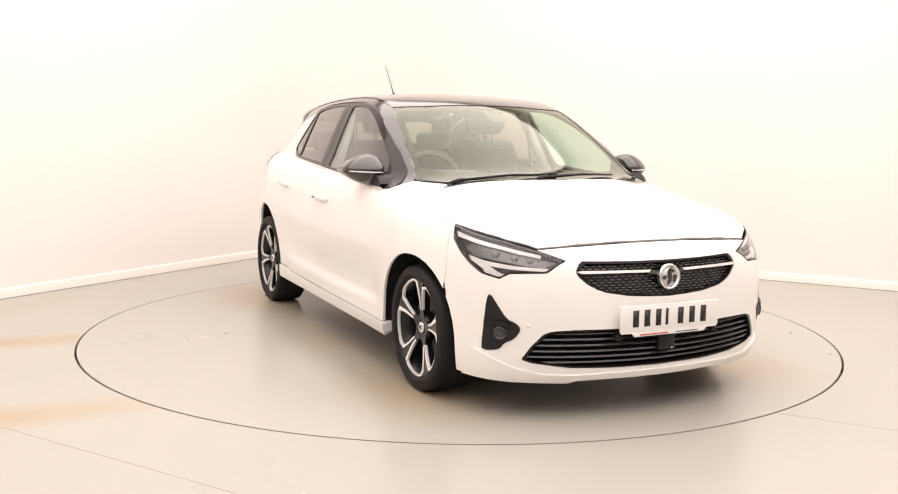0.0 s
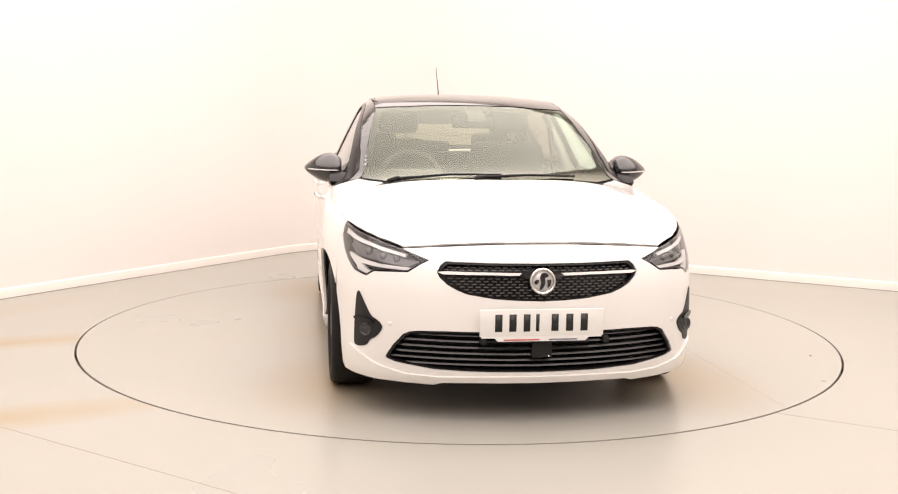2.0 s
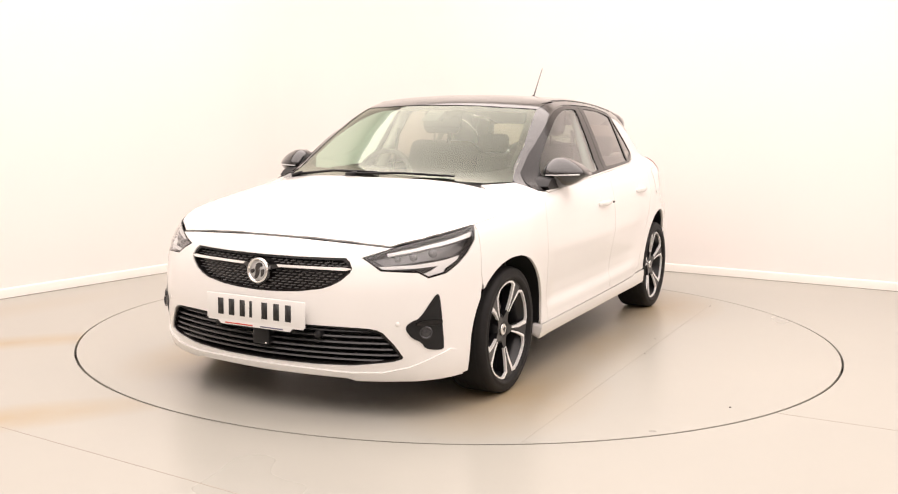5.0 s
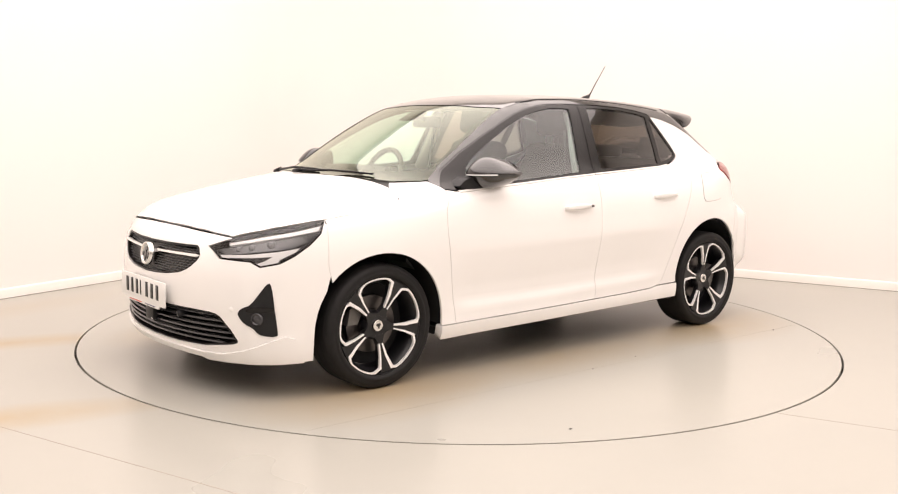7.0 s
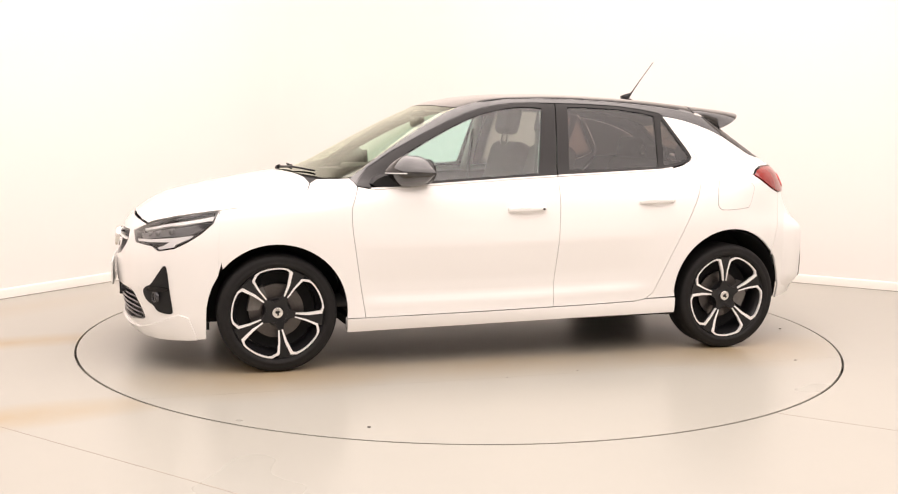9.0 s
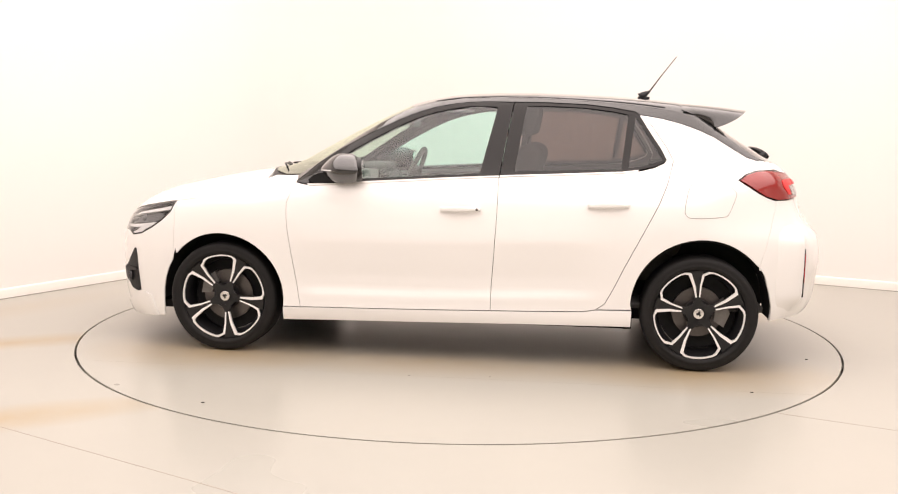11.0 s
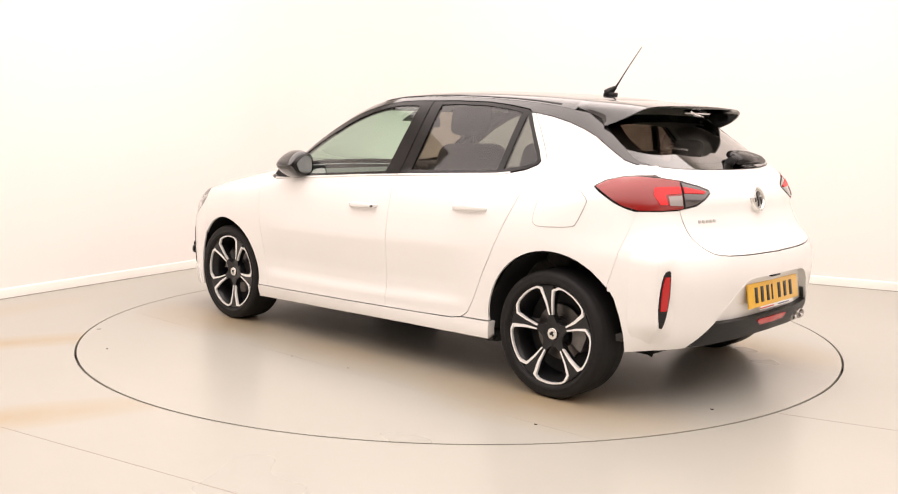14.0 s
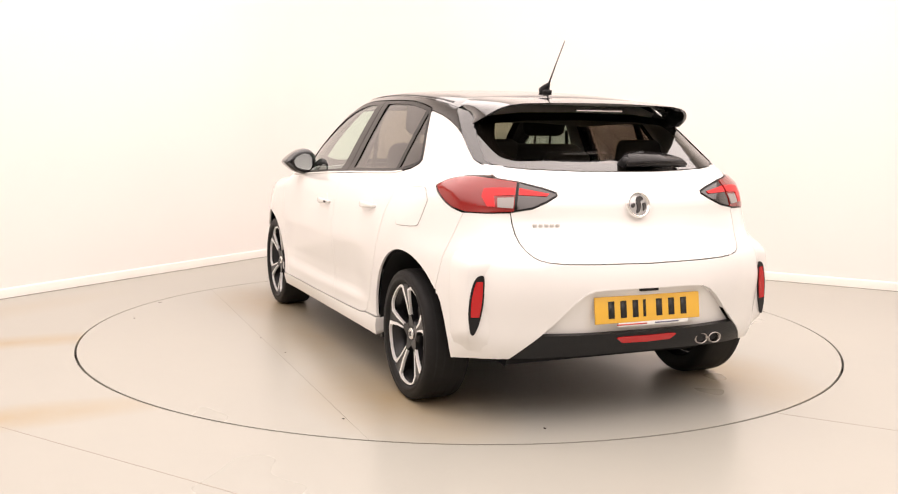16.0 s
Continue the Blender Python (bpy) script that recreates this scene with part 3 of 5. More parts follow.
BUMPER = ([fq(0.0, 0.752), fq(0.15, 0.751), fq(0.303, 0.745), fq(0.45, 0.737), fr(1.889, 0.564, 0.727), LAMP_F[0], LAMP_F[12], LAMP_F[11], LAMP_F[10], LAMP_F[9], LAMP_F[8], LAMP_F[7], LAMP_F[6], LAMP_F[5], LAMP_F[4]]
          + [fs(1.548, 0.7), fs(1.552, 0.6), fs(1.557, 0.492), fs(1.585, 0.44), fs(1.603, 0.39), fs(1.615, 0.33), fs(1.618, 0.25), fs(1.617, 0.172)]
          + [fq(0.77, 0.166), fq(0.724, 0.168), fq(0.66, 0.168), fq(0.61, 0.167), fq(0.5, 0.163), fq(0.43, 0.161), fq(0.4, 0.173), fq(0.25, 0.176), fq(0.0, 0.175)]
          + LOWER_F[::-1] + UPPER_F[::-1])
part("front_bumper", panel(half_inset(BUMPER, 0.0012), "front", 0.03, mirror=True, depth=0.008), WHITE, car)
# lip under the bumper and its dark splitter
LIP = [fq(0.0, 0.203), fq(0.25, 0.202), fq(0.42, 0.197), fq(0.55, 0.204), fq(0.65, 0.228), fq(0.72, 0.262), fq(0.77, 0.295), fq(0.785, 0.28), fq(0.785, 0.17), fq(0.72, 0.167), fq(0.61, 0.166), fq(0.43, 0.16), fq(0.4, 0.172), fq(0.25, 0.175), fq(0.0, 0.174)]
part("front_lip", panel(LIP, "front", 0.025, push=0.009, mirror=True, depth=0.012), WHITE, car)
part("front_splitter", panel([fq(0.0, 0.178), fq(0.25, 0.178), fq(0.4, 0.175), fq(0.6, 0.17), fq(0.72, 0.17), fq(0.72, 0.125), fq(0.6, 0.12), fq(0.4, 0.12), fq(0.0, 0.12)], "front", 0.04, push=-0.045, mirror=True), PLASTIC, car)

# upper grille
grille = part("upper_grille", panel(UPPER_F, "front", 0.03, push=-0.03, depth=0.004, mirror=True), SATIN, car, "black honeycomb grille")
part("grille_surround", panel(ring(half_inset(UPPER_F, 0.0015), [(p[0] * 0.97, 0.605 + (p[1] - 0.605) * 0.9) for p in UPPER_F])[:-1], "front", 0.03, push=-0.005, depth=0.03, mirror=True), SATIN, grille)


def inside(poly, u, v):
    hit = False
    for i, (x1, y1) in enumerate(poly):
        x2, y2 = poly[i - 1]
        if (y1 > v) != (y2 > v) and u < (x2 - x1) * (v - y1) / (y2 - y1) + x1:
            hit = not hit
    return hit


def on_front(y, z, push=0.0):
    u, v = fq(abs(y), z)
    p = cast([(u, v)], "front")
    p = (p + outward(p) * push)[0]
    return Vector((p[0], p[1] if y >= 0 else -p[1], p[2]))


def on_rear(y, z, push=0.0):
    u, v = bq(abs(y), z)
    p = cast([(u, v)], "rear")
    p = (p + outward(p) * push)[0]
    return Vector((p[0], p[1] if y >= 0 else -p[1], p[2]))


bm = bmesh.new()
row = 0
z = 0.535
while z < 0.68:
    step = 0.033
    k = -14
    while k < 15:
        y = (k + 0.5 * (row % 2)) * step
        if abs(y) < 0.42 and inside(UPPER, abs(y), z) and inside(UPPER, abs(y) + 0.012, z) and math.hypot(y, z - 0.608) > 0.062 and not 0.622 < z < 0.646:
            a, b = on_front(y - 0.0095, z, -0.018), on_front(y + 0.0095, z + 0.001, -0.018)
            dirn = Vector((0.012, 0, 0))
            up = Vector((0, 0, 0.0014))
            vs = [bm.verts.new(q) for q in (a - up, b - up, b + up, a + up)]
            ws = [bm.verts.new(v.co - dirn) for v in vs]
            bm.faces.new(vs)
            for i in range(4):
                bm.faces.new((vs[i], ws[i], ws[(i + 1) % 4], vs[(i + 1) % 4]))
        k += 1
    row += 1
    z += 0.0118
bmesh.ops.recalc_face_normals(bm, faces=bm.faces[:])
tagged(part("honeycomb", bm, material("grille_grey", (0.16, 0.16, 0.165), 0.3, metal=0.3), grille, smooth=False), kind="stuff")
BAR = [fq(0.085, 0.6405), fq(0.2, 0.6425), fq(0.3, 0.6435), fq(0.4, 0.6445), fq(0.43, 0.641), fq(0.405, 0.632), fq(0.3, 0.6325), fq(0.2, 0.632), fq(0.095, 0.63)]
for other in (False, True):
    part("chrome_bar", panel(BAR, "front", 0.03, push=0.002, depth=0.02, other=other), SATIN_CHROME, grille, "chrome bar")
    part("badge_wing", panel([fq(0.05, 0.636), fq(0.1, 0.64), fq(0.115, 0.635), fq(0.1, 0.627), fq(0.05, 0.615)], "front", 0.02, push=0.0, depth=0.02, other=other), BLACK, grille)


def badge(name, at, tilt, radius, parent):
    """A round chrome emblem with a dark field and plain chrome shapes on it."""
    holder = part(name, lathe(bmesh.new(), [(0.0005, 0.004), (radius * 0.8, 0.004), (radius * 0.82, 0.011), (radius * 0.93, 0.014), (radius, 0.009), (radius, -0.012)], 48, "x"), CHROME, parent, "round chrome emblem")
    holder.matrix_local = Matrix.Translation(at) @ tilt
    part("field", lathe(bmesh.new(), [(0.0005, 0.0055), (radius * 0.79, 0.0055), (radius * 0.8, 0.004)], 40, "x"), material("badge_silver", (0.6, 0.6, 0.6), 0.3, metal=0.4), holder)
    r = radius
    for shape in ([(-0.1, 0.62), (0.3, 0.66), (0.5, 0.36), (0.12, 0.3), (0.22, -0.1), (0.02, -0.6), (-0.3, -0.7), (-0.12, -0.1), (-0.24, 0.22)],
                  [(0.28, 0.1), (0.66, 0.18), (0.6, -0.3), (0.32, -0.55), (0.4, -0.2)], [(-0.68, 0.05), (-0.34, 0.15), (-0.3, -0.1), (-0.6, -0.3)]):
        b = bmesh.new()
        prism(b, [(u * r, v * r) for u, v in rounded(shape, 1)], 0.005, 0.0115, "x", 0.92)
        part("relief", b, BLACK, holder, smooth=False)
    return holder


badge("front_badge", on_front(0, 0.608, 0.004), pose(0, 0, 0, 0, -6, 0), 0.055, grille)

# lower grille with its slats, sensor box and sensors
low_grille = part("lower_grille", panel(LOWER_F, "front", 0.03, push=-0.05, depth=0.004, mirror=True), SATIN, car, "black lower grille")
part("grille_rim", panel(ring(half_inset(LOWER_F, 0.0015), [(p[0] * 0.98, 0.305 + (p[1] - 0.305) * 0.93) for p in LOWER_F])[:-1], "front", 0.03, push=-0.005, depth=0.05, mirror=True), SATIN, low_grille)
SLAT = material("slat_black", (0.03, 0.03, 0.032), 0.3, coat=0.3)
for k in range(6):
    z0 = 0.24 + k * 0.0262
    pts = [p for p in np.linspace(-0.63, 0.63, 43) if inside(LOWER, abs(p), z0 + 0.01 * abs(p)) or abs(p) < 0.02]
    bm = bmesh.new()
    prev = None
    for y in pts:
        c = on_front(y, z0 + 0.01 * abs(y), -0.018)
        r4 = [bm.verts.new(c + Vector(d)) for d in ((0, 0, 0.0045), (0.004, 0, -0.002), (-0.03, 0, -0.007), (-0.03, 0, 0.004))]
        if prev:
            for i in range(4):
                bm.faces.new((prev[i], prev[(i + 1) % 4], r4[(i + 1) % 4], r4[i]))
        prev = r4
    bmesh.ops.recalc_face_normals(bm, faces=bm.faces[:])
    part("slat", sharpen(bm), SLAT, low_grille)
c = on_front(0.008, 0.325, -0.02)
part("sensor_box", bm_box(bmesh.new(), c.x - 0.03, c.x + 0.018, -0.036, 0.05, 0.287, 0.36, 0.004), PLASTIC, low_grille, "black radar sensor box")
part("sensor_stud", lathe(bmesh.new(), [(0.0005, c.x + 0.021), (0.004, c.x + 0.02), (0.0055, c.x + 0.012)], 12, "x"), CHROME, low_grille).location = (0, 0.035, 0.293)
for y in (-0.24, 0.29):
    p = on_front(y, 0.355, -0.012)
    b = bmesh.new()
    lathe(b, [(0.0005, 0.012), (0.014, 0.011), (0.017, 0.006), (0.017, -0.03)], 20, "x")
    part("parking_sensor", b, PLASTIC, low_grille).location = p
for y in (-0.62, 0.62):
    p = on_front(y, 0.415, 0.0)
    b = bmesh.new()
    lathe(b, [(0.0005, 0.002), (0.009, 0.002), (0.0105, 0.0005), (0.0105, -0.01)], 20, "x")
    ob = part("parking_sensor", b, WHITE, car)
    ob.matrix_local = Matrix.Translation(p) @ pose(0, 0, 0, 0, 0, 38 if y > 0 else -38)


def number_plate(name, at, m, mat, tab, parent):
    """A plate with plain bars where its characters are."""
    holder = part(name, bm_box(bmesh.new(), -0.004, 0.004, -0.262, 0.262, -0.056, 0.056, 0.002), mat, parent, "number plate with plain bars")
    holder.matrix_local = Matrix.Translation(at) @ m
    if tab:
        b = bmesh.new()
        prism(b, [(-0.255, -0.055), (-0.255, -0.062), (-0.2, -0.063), (-0.185, -0.078), (0.185, -0.078), (0.2, -0.063), (0.255, -0.062), (0.255, -0.055)], -0.004, 0.0035, "x")
        part("plate_holder", b, mat, holder, smooth=False)
    low = -0.071 if tab else -0.0645
    if not tab:
        part("plate_holder", bm_box(bmesh.new(), -0.003, 0.003, -0.15, 0.2, -0.073, -0.056, 0.001), PLATE_WHITE, holder)
    for k, w in ((-3.25, 0.03), (-2.2, 0.03), (-1.15, 0.028), (-0.35, 0.014), (0.95, 0.03), (2.05, 0.03), (3.15, 0.03)):
        part("character_bar", bm_box(bmesh.new(), 0.0042, 0.0052, k * 0.0565 - w / 2, k * 0.0565 + w / 2, -0.036, 0.036), INK, holder)
    part("print_bar", bm_box(bmesh.new(), 0.0042, 0.0048, -0.16, -0.01, low - 0.0025, low + 0.0025), RED_INK, holder)
    part("print_bar", bm_box(bmesh.new(), 0.0042, 0.0048, 0.03, 0.15, low - 0.0025, low + 0.0025), BLUE_INK, holder)
    return holder


number_plate("front_number_plate", (2.083, -0.003, 0.441), pose(0, 0, 0, 0, 0, 0), PLATE_WHITE, True, car)

# fog lamp pockets
FOG = [(1.799, 0.748, 0.543), (1.784, 0.756, 0.522), (1.76, 0.763, 0.42), (1.734, 0.772, 0.306), (1.742, 0.769, 0.297), (1.769, 0.755, 0.296), (1.816, 0.73, 0.307), (1.834, 0.72, 0.335), (1.872, 0.693, 0.355),
       (1.894, 0.672, 0.39), (1.894, 0.672, 0.41), (1.881, 0.689, 0.428), (1.857, 0.709, 0.438), (1.825, 0.733, 0.5)]
FOG_F = rounded([(u - 0.012 - 0.1 * (0.543 - v), v) for u, v in (fr(*p) for p in FOG)], 1)
for other in (False, True):
    s = -1 if other else 1
    pocket = part("fog_lamp", panel(FOG_F, "front", 0.02, push=0.003, depth=0.03, other=other), PLASTIC, car, "black fog lamp pocket")
    part("blade", panel(rounded([fr(1.79, 0.75, 0.43), fr(1.87, 0.7, 0.432), fr(1.895, 0.675, 0.415), fr(1.87, 0.695, 0.405), fr(1.79, 0.75, 0.412)], 1), "front", 0.02, push=0.012, depth=0.01, other=other), SATIN, pocket)
    p = on_front(0.71 * s, 0.378, 0.006)
    lamp = lathe(bmesh.new(), [(0.0005, 0.006), (0.016, 0.004), (0.021, 0.001), (0.021, 0.008), (0.027, 0.008), (0.029, -0.004)], 28, "x")
    ob = part("lamp", lamp, material("fog_lens_grey", (0.07, 0.07, 0.075), 0.15, metal=0.5), pocket, "round grey fog lamp")
    ob.matrix_local = Matrix.Translation(p) @ pose(0, 0, 0, 0, 0, 30 * s)


# headlamps
def shrink(poly, f, cu=None, cv=None):
    cu = sum(p[0] for p in poly) / len(poly) if cu is None else cu
    cv = sum(p[1] for p in poly) / len(poly) if cv is None else cv
    return [(cu + (p[0] - cu) * f, cv + (p[1] - cv) * f) for p in poly]


HOUSING = material("lamp_housing_black", (0.03, 0.03, 0.032), 0.3, vary=0.2, grain=90)
HOUSING_GREY = material("lamp_housing_grey", (0.16, 0.16, 0.165), 0.3, metal=0.4)
for other in (False, True):
    s = -1 if other else 1
    lamp = part("headlamp", panel(inset(LAMP_F, 0.002), "front", 0.03, push=-0.045, depth=0.004, other=other), HOUSING, car, "dark headlamp with white light guides")
    part("rim", panel(ring(inset(LAMP_F, 0.002), inset(LAMP_F, 0.007)), "front", 0.03, push=-0.001, depth=0.045, other=other), SATIN, lamp)
    # upper light guide along the top edge
    part("upper_guide", panel([fr(1.9, 0.545, 0.712), fr(1.796, 0.662, 0.743), fr(1.64, 0.748, 0.772), fr(1.56, 0.78, 0.79), fr(1.575, 0.785, 0.765), fr(1.66, 0.755, 0.752), fr(1.8, 0.67, 0.73), fr(1.9, 0.55, 0.7)],
                              "front", 0.03, push=-0.016, depth=0.014, other=other), LAMP_WHITE, lamp, "white light guide")
    part("inner_panel", panel([fr(1.945, 0.5, 0.687), fr(1.9, 0.56, 0.698), fr(1.8, 0.68, 0.725), fr(1.66, 0.765, 0.745), fr(1.62, 0.78, 0.72), fr(1.7, 0.765, 0.69), fr(1.85, 0.66, 0.678), fr(1.93, 0.55, 0.66)],
                              "front", 0.03, push=-0.03, depth=0.01, other=other), HOUSING_GREY, lamp)
    # hooked lower light guide
    part("lower_guide", panel([fr(1.94, 0.53, 0.655), fr(1.86, 0.66, 0.664), fr(1.75, 0.752, 0.678), fr(1.67, 0.78, 0.69), fr(1.69, 0.778, 0.672), fr(1.72, 0.772, 0.66), fr(1.76, 0.755, 0.64), fr(1.79, 0.74, 0.655), fr(1.85, 0.69, 0.65), fr(1.94, 0.55, 0.643)],
                              "front", 0.03, push=-0.012, depth=0.016, other=other), LAMP_WHITE, lamp, "white hooked light guide")
    part("lower_hook", panel([fr(1.79, 0.74, 0.655), fr(1.76, 0.755, 0.64), fr(1.765, 0.752, 0.628), fr(1.835, 0.71, 0.613), fr(1.85, 0.698, 0.622), fr(1.82, 0.722, 0.635)], "front", 0.02, push=-0.012, depth=0.016, other=other), LAMP_WHITE, lamp)
    for u, v, r in ((0.6, 0.692, 0.014), (0.655, 0.7, 0.016), (0.715, 0.712, 0.018)):
        p = on_front(u * s, v, -0.028)
        b = lathe(bmesh.new(), [(0.0005, 0.012), (r * 0.6, 0.009), (r * 0.95, 0.002), (r, -0.004), (r * 1.15, -0.004), (r * 1.2, -0.012)], 24, "x")
        part("projector", b, HOUSING_GREY, lamp).matrix_local = Matrix.Translation(p) @ pose(0, 0, 0, 0, 0, 28 * s)
    lens = part("lens", panel(inset(LAMP_F, 0.003), "front", 0.03, push=0.0, depth=0.0, other=other), LENS, lamp, "clear lens")
    lens.visible_shadow = False

# front wings
both("seam_backing", [(1.5575, 0.499), (1.53, 0.6), (1.525, 0.8), (1.555, 0.79), (1.57, 0.7), (1.575, 0.6), (1.582, 0.478)], "side", WHITE, 0.03, push=-0.003, depth=0.0)
ARCH_F = [(0.925, 0.262)] + [(1.27 - 0.347 * math.cos(radians(a)), 0.3 + 0.347 * math.sin(radians(a))) for a in range(0, 147, 7)]
WING = ([(0.863, 0.93), (0.88, 0.88), (0.902, 0.822), (0.902, 0.76), (0.898, 0.7), (0.875, 0.546), (0.829, 0.262)] + ARCH_F
        + [(1.552, 0.6), (1.548, 0.7), (1.542, 0.81), (1.4, 0.832), (1.26, 0.852), (1.16, 0.872), (1.125, 0.888), (1.1, 0.91), (1.082, 0.933), (1.04, 0.952), (0.93, 0.957), (0.885, 0.962)])
both("seam_backing", [(x, z + 0.014) for x, z in WING_TOP[:5]] + [(x, z - 0.014) for x, z in WING_TOP[:5][::-1]], "side", WHITE, 0.03, push=-0.0045, depth=0.0)
both("front_wing", inset(WING, GAP), "side", WHITE, 0.025)

# doors
FRONT_DOOR = [(0.863, 0.925), (0.88, 0.88), (0.902, 0.822), (0.902, 0.76), (0.898, 0.7), (0.875, 0.546), (0.829, 0.262), (0.5, 0.266), (0.15, 0.272), (-0.195, 0.28), (-0.197, 0.407), (-0.208, 0.56), (-0.217, 0.712),
              (-0.222, 0.85), (-0.222, 0.976), (0.05, 0.962), (0.43, 0.936), (0.78, 0.912)]
REAR_DOOR = [(-0.222, 0.976), (-0.222, 0.85), (-0.217, 0.712), (-0.208, 0.56), (-0.197, 0.407), (-0.195, 0.28), (-0.45, 0.286), (-0.68, 0.294), (-0.74, 0.305), (-0.785, 0.335), (-0.825, 0.41), (-0.88, 0.53), (-0.94, 0.65),
             (-1.0, 0.77), (-1.045, 0.86), (-1.085, 0.96), (-1.115, 1.05), (-1.12, 1.075), (-1.09, 1.135), (-1.03, 1.225), (-0.968, 1.308), (-0.944, 1.308), (-1.0, 1.215), (-1.062, 1.12), (-1.086, 1.08), (-1.075, 1.062),
             (-1.02, 1.036), (-0.94, 1.018), (-0.86, 1.007), (-0.5, 0.99)]
fdoors = both("front_door", inset(FRONT_DOOR, GAP), "side", WHITE, 0.018, depth=0.02)
rdoors = both("rear_door", inset(REAR_DOOR, GAP), "side", WHITE, 0.018, depth=0.02)
# black window frames: outer and inner outlines
F_OUT = [(-0.222, 0.986), (-0.278, 1.366), (-0.16, 1.367), (-0.044, 1.363), (0.06, 1.35), (0.156, 1.33), (0.25, 1.3), (0.34, 1.262), (0.5, 1.185), (0.66, 1.098), (0.79, 1.012), (0.87, 0.93), (0.8, 0.921), (0.6, 0.933), (0.43, 0.946), (0.05, 0.971)]
F_IN = [(-0.12, 0.994), (-0.196, 1.342), (-0.13, 1.346), (-0.05, 1.345), (0.05, 1.33), (0.146, 1.308), (0.24, 1.276), (0.338, 1.232), (0.469, 1.164), (0.58, 1.1), (0.66, 1.045), (0.69, 1.0), (0.68, 0.945), (0.58, 0.95), (0.43, 0.958), (0.05, 0.982)]
R_OUT = [(-0.228, 0.986), (-0.284, 1.366), (-0.45, 1.366), (-0.663, 1.358), (-0.8, 1.343), (-0.925, 1.322), (-0.947, 1.304), (-1.0, 1.22), (-1.06, 1.13), (-1.084, 1.083), (-1.07, 1.064), (-1.02, 1.043), (-0.94, 1.026), (-0.86, 1.016), (-0.5, 0.999)]
R_IN = [(-0.3, 1.008), (-0.35, 1.349), (-0.46, 1.351), (-0.663, 1.343), (-0.8, 1.327), (-0.905, 1.306), (-0.93, 1.293), (-0.985, 1.21), (-1.042, 1.12), (-1.066, 1.084), (-1.055, 1.072), (-1.01, 1.056), (-0.935, 1.041), (-0.86, 1.028), (-0.5, 1.014)]
for doors, out, inn in ((fdoors, F_OUT, F_IN), (rdoors, R_OUT, R_IN)):
    both("window_frame", ring(out, inn), "side", SATIN, 0.03, push=0.001, depth=0.02, label="gloss black window frame", parents=doors)
both("window_divider", [(-0.852, 1.02), (-0.888, 1.316), (-0.925, 1.308), (-0.888, 1.025)], "side", SATIN, 0.03, push=0.001, depth=0.02, parents=rdoors)
both("belt_trim", [(0.8, 0.9195), (0.43, 0.9435), (0.05, 0.9685), (-0.222, 0.983), (-0.222, 0.976), (0.05, 0.961), (0.43, 0.935), (0.79, 0.911)], "side", material("white_trim", (0.75, 0.73, 0.7), 0.2, coat=0.8), 0.04, push=0.004, depth=0.008, label="pale trim strip", parents=fdoors)
both("belt_trim", [(-0.228, 0.984), (-0.5, 0.9965), (-0.86, 1.0135), (-0.94, 1.0235), (-0.94, 1.016), (-0.86, 1.006), (-0.5, 0.989), (-0.228, 0.977)], "side", bpy.data.materials["white_trim"], 0.04, push=0.004, depth=0.008, parents=rdoors)
for g in both("side_window", shrink(F_IN, 1.02), "side", GLASS_GREEN, 0.05, push=-0.004, depth=0.0, label="green-tinted window", parents=fdoors):
    g.visible_shadow = False
for g in both("side_window", shrink([p for p in R_IN[:6]] + [(-0.888, 1.3), (-0.86, 1.028), (-0.5, 1.014)], 1.01), "side", GLASS_DARK, 0.05, push=-0.004, depth=0.0, label="dark privacy window", parents=rdoors):
    g.visible_shadow = False
for g in both("quarter_window", [(-0.9, 1.3), (-0.93, 1.296), (-0.985, 1.213), (-1.045, 1.12), (-1.069, 1.084), (-1.055, 1.07), (-1.01, 1.054), (-0.935, 1.039), (-0.87, 1.027)], "side", GLASS_DARK, 0.05, push=-0.003, depth=0.0, label="dark quarter window", parents=rdoors):
    g.visible_shadow = False


# door handles with their cups
def on_side(x, z, s, push=0.0):
    p = cast([(x, z)], "side")
    p = (p + outward(p) * push)[0]
    return Vector((p[0], p[1] * s, p[2]))


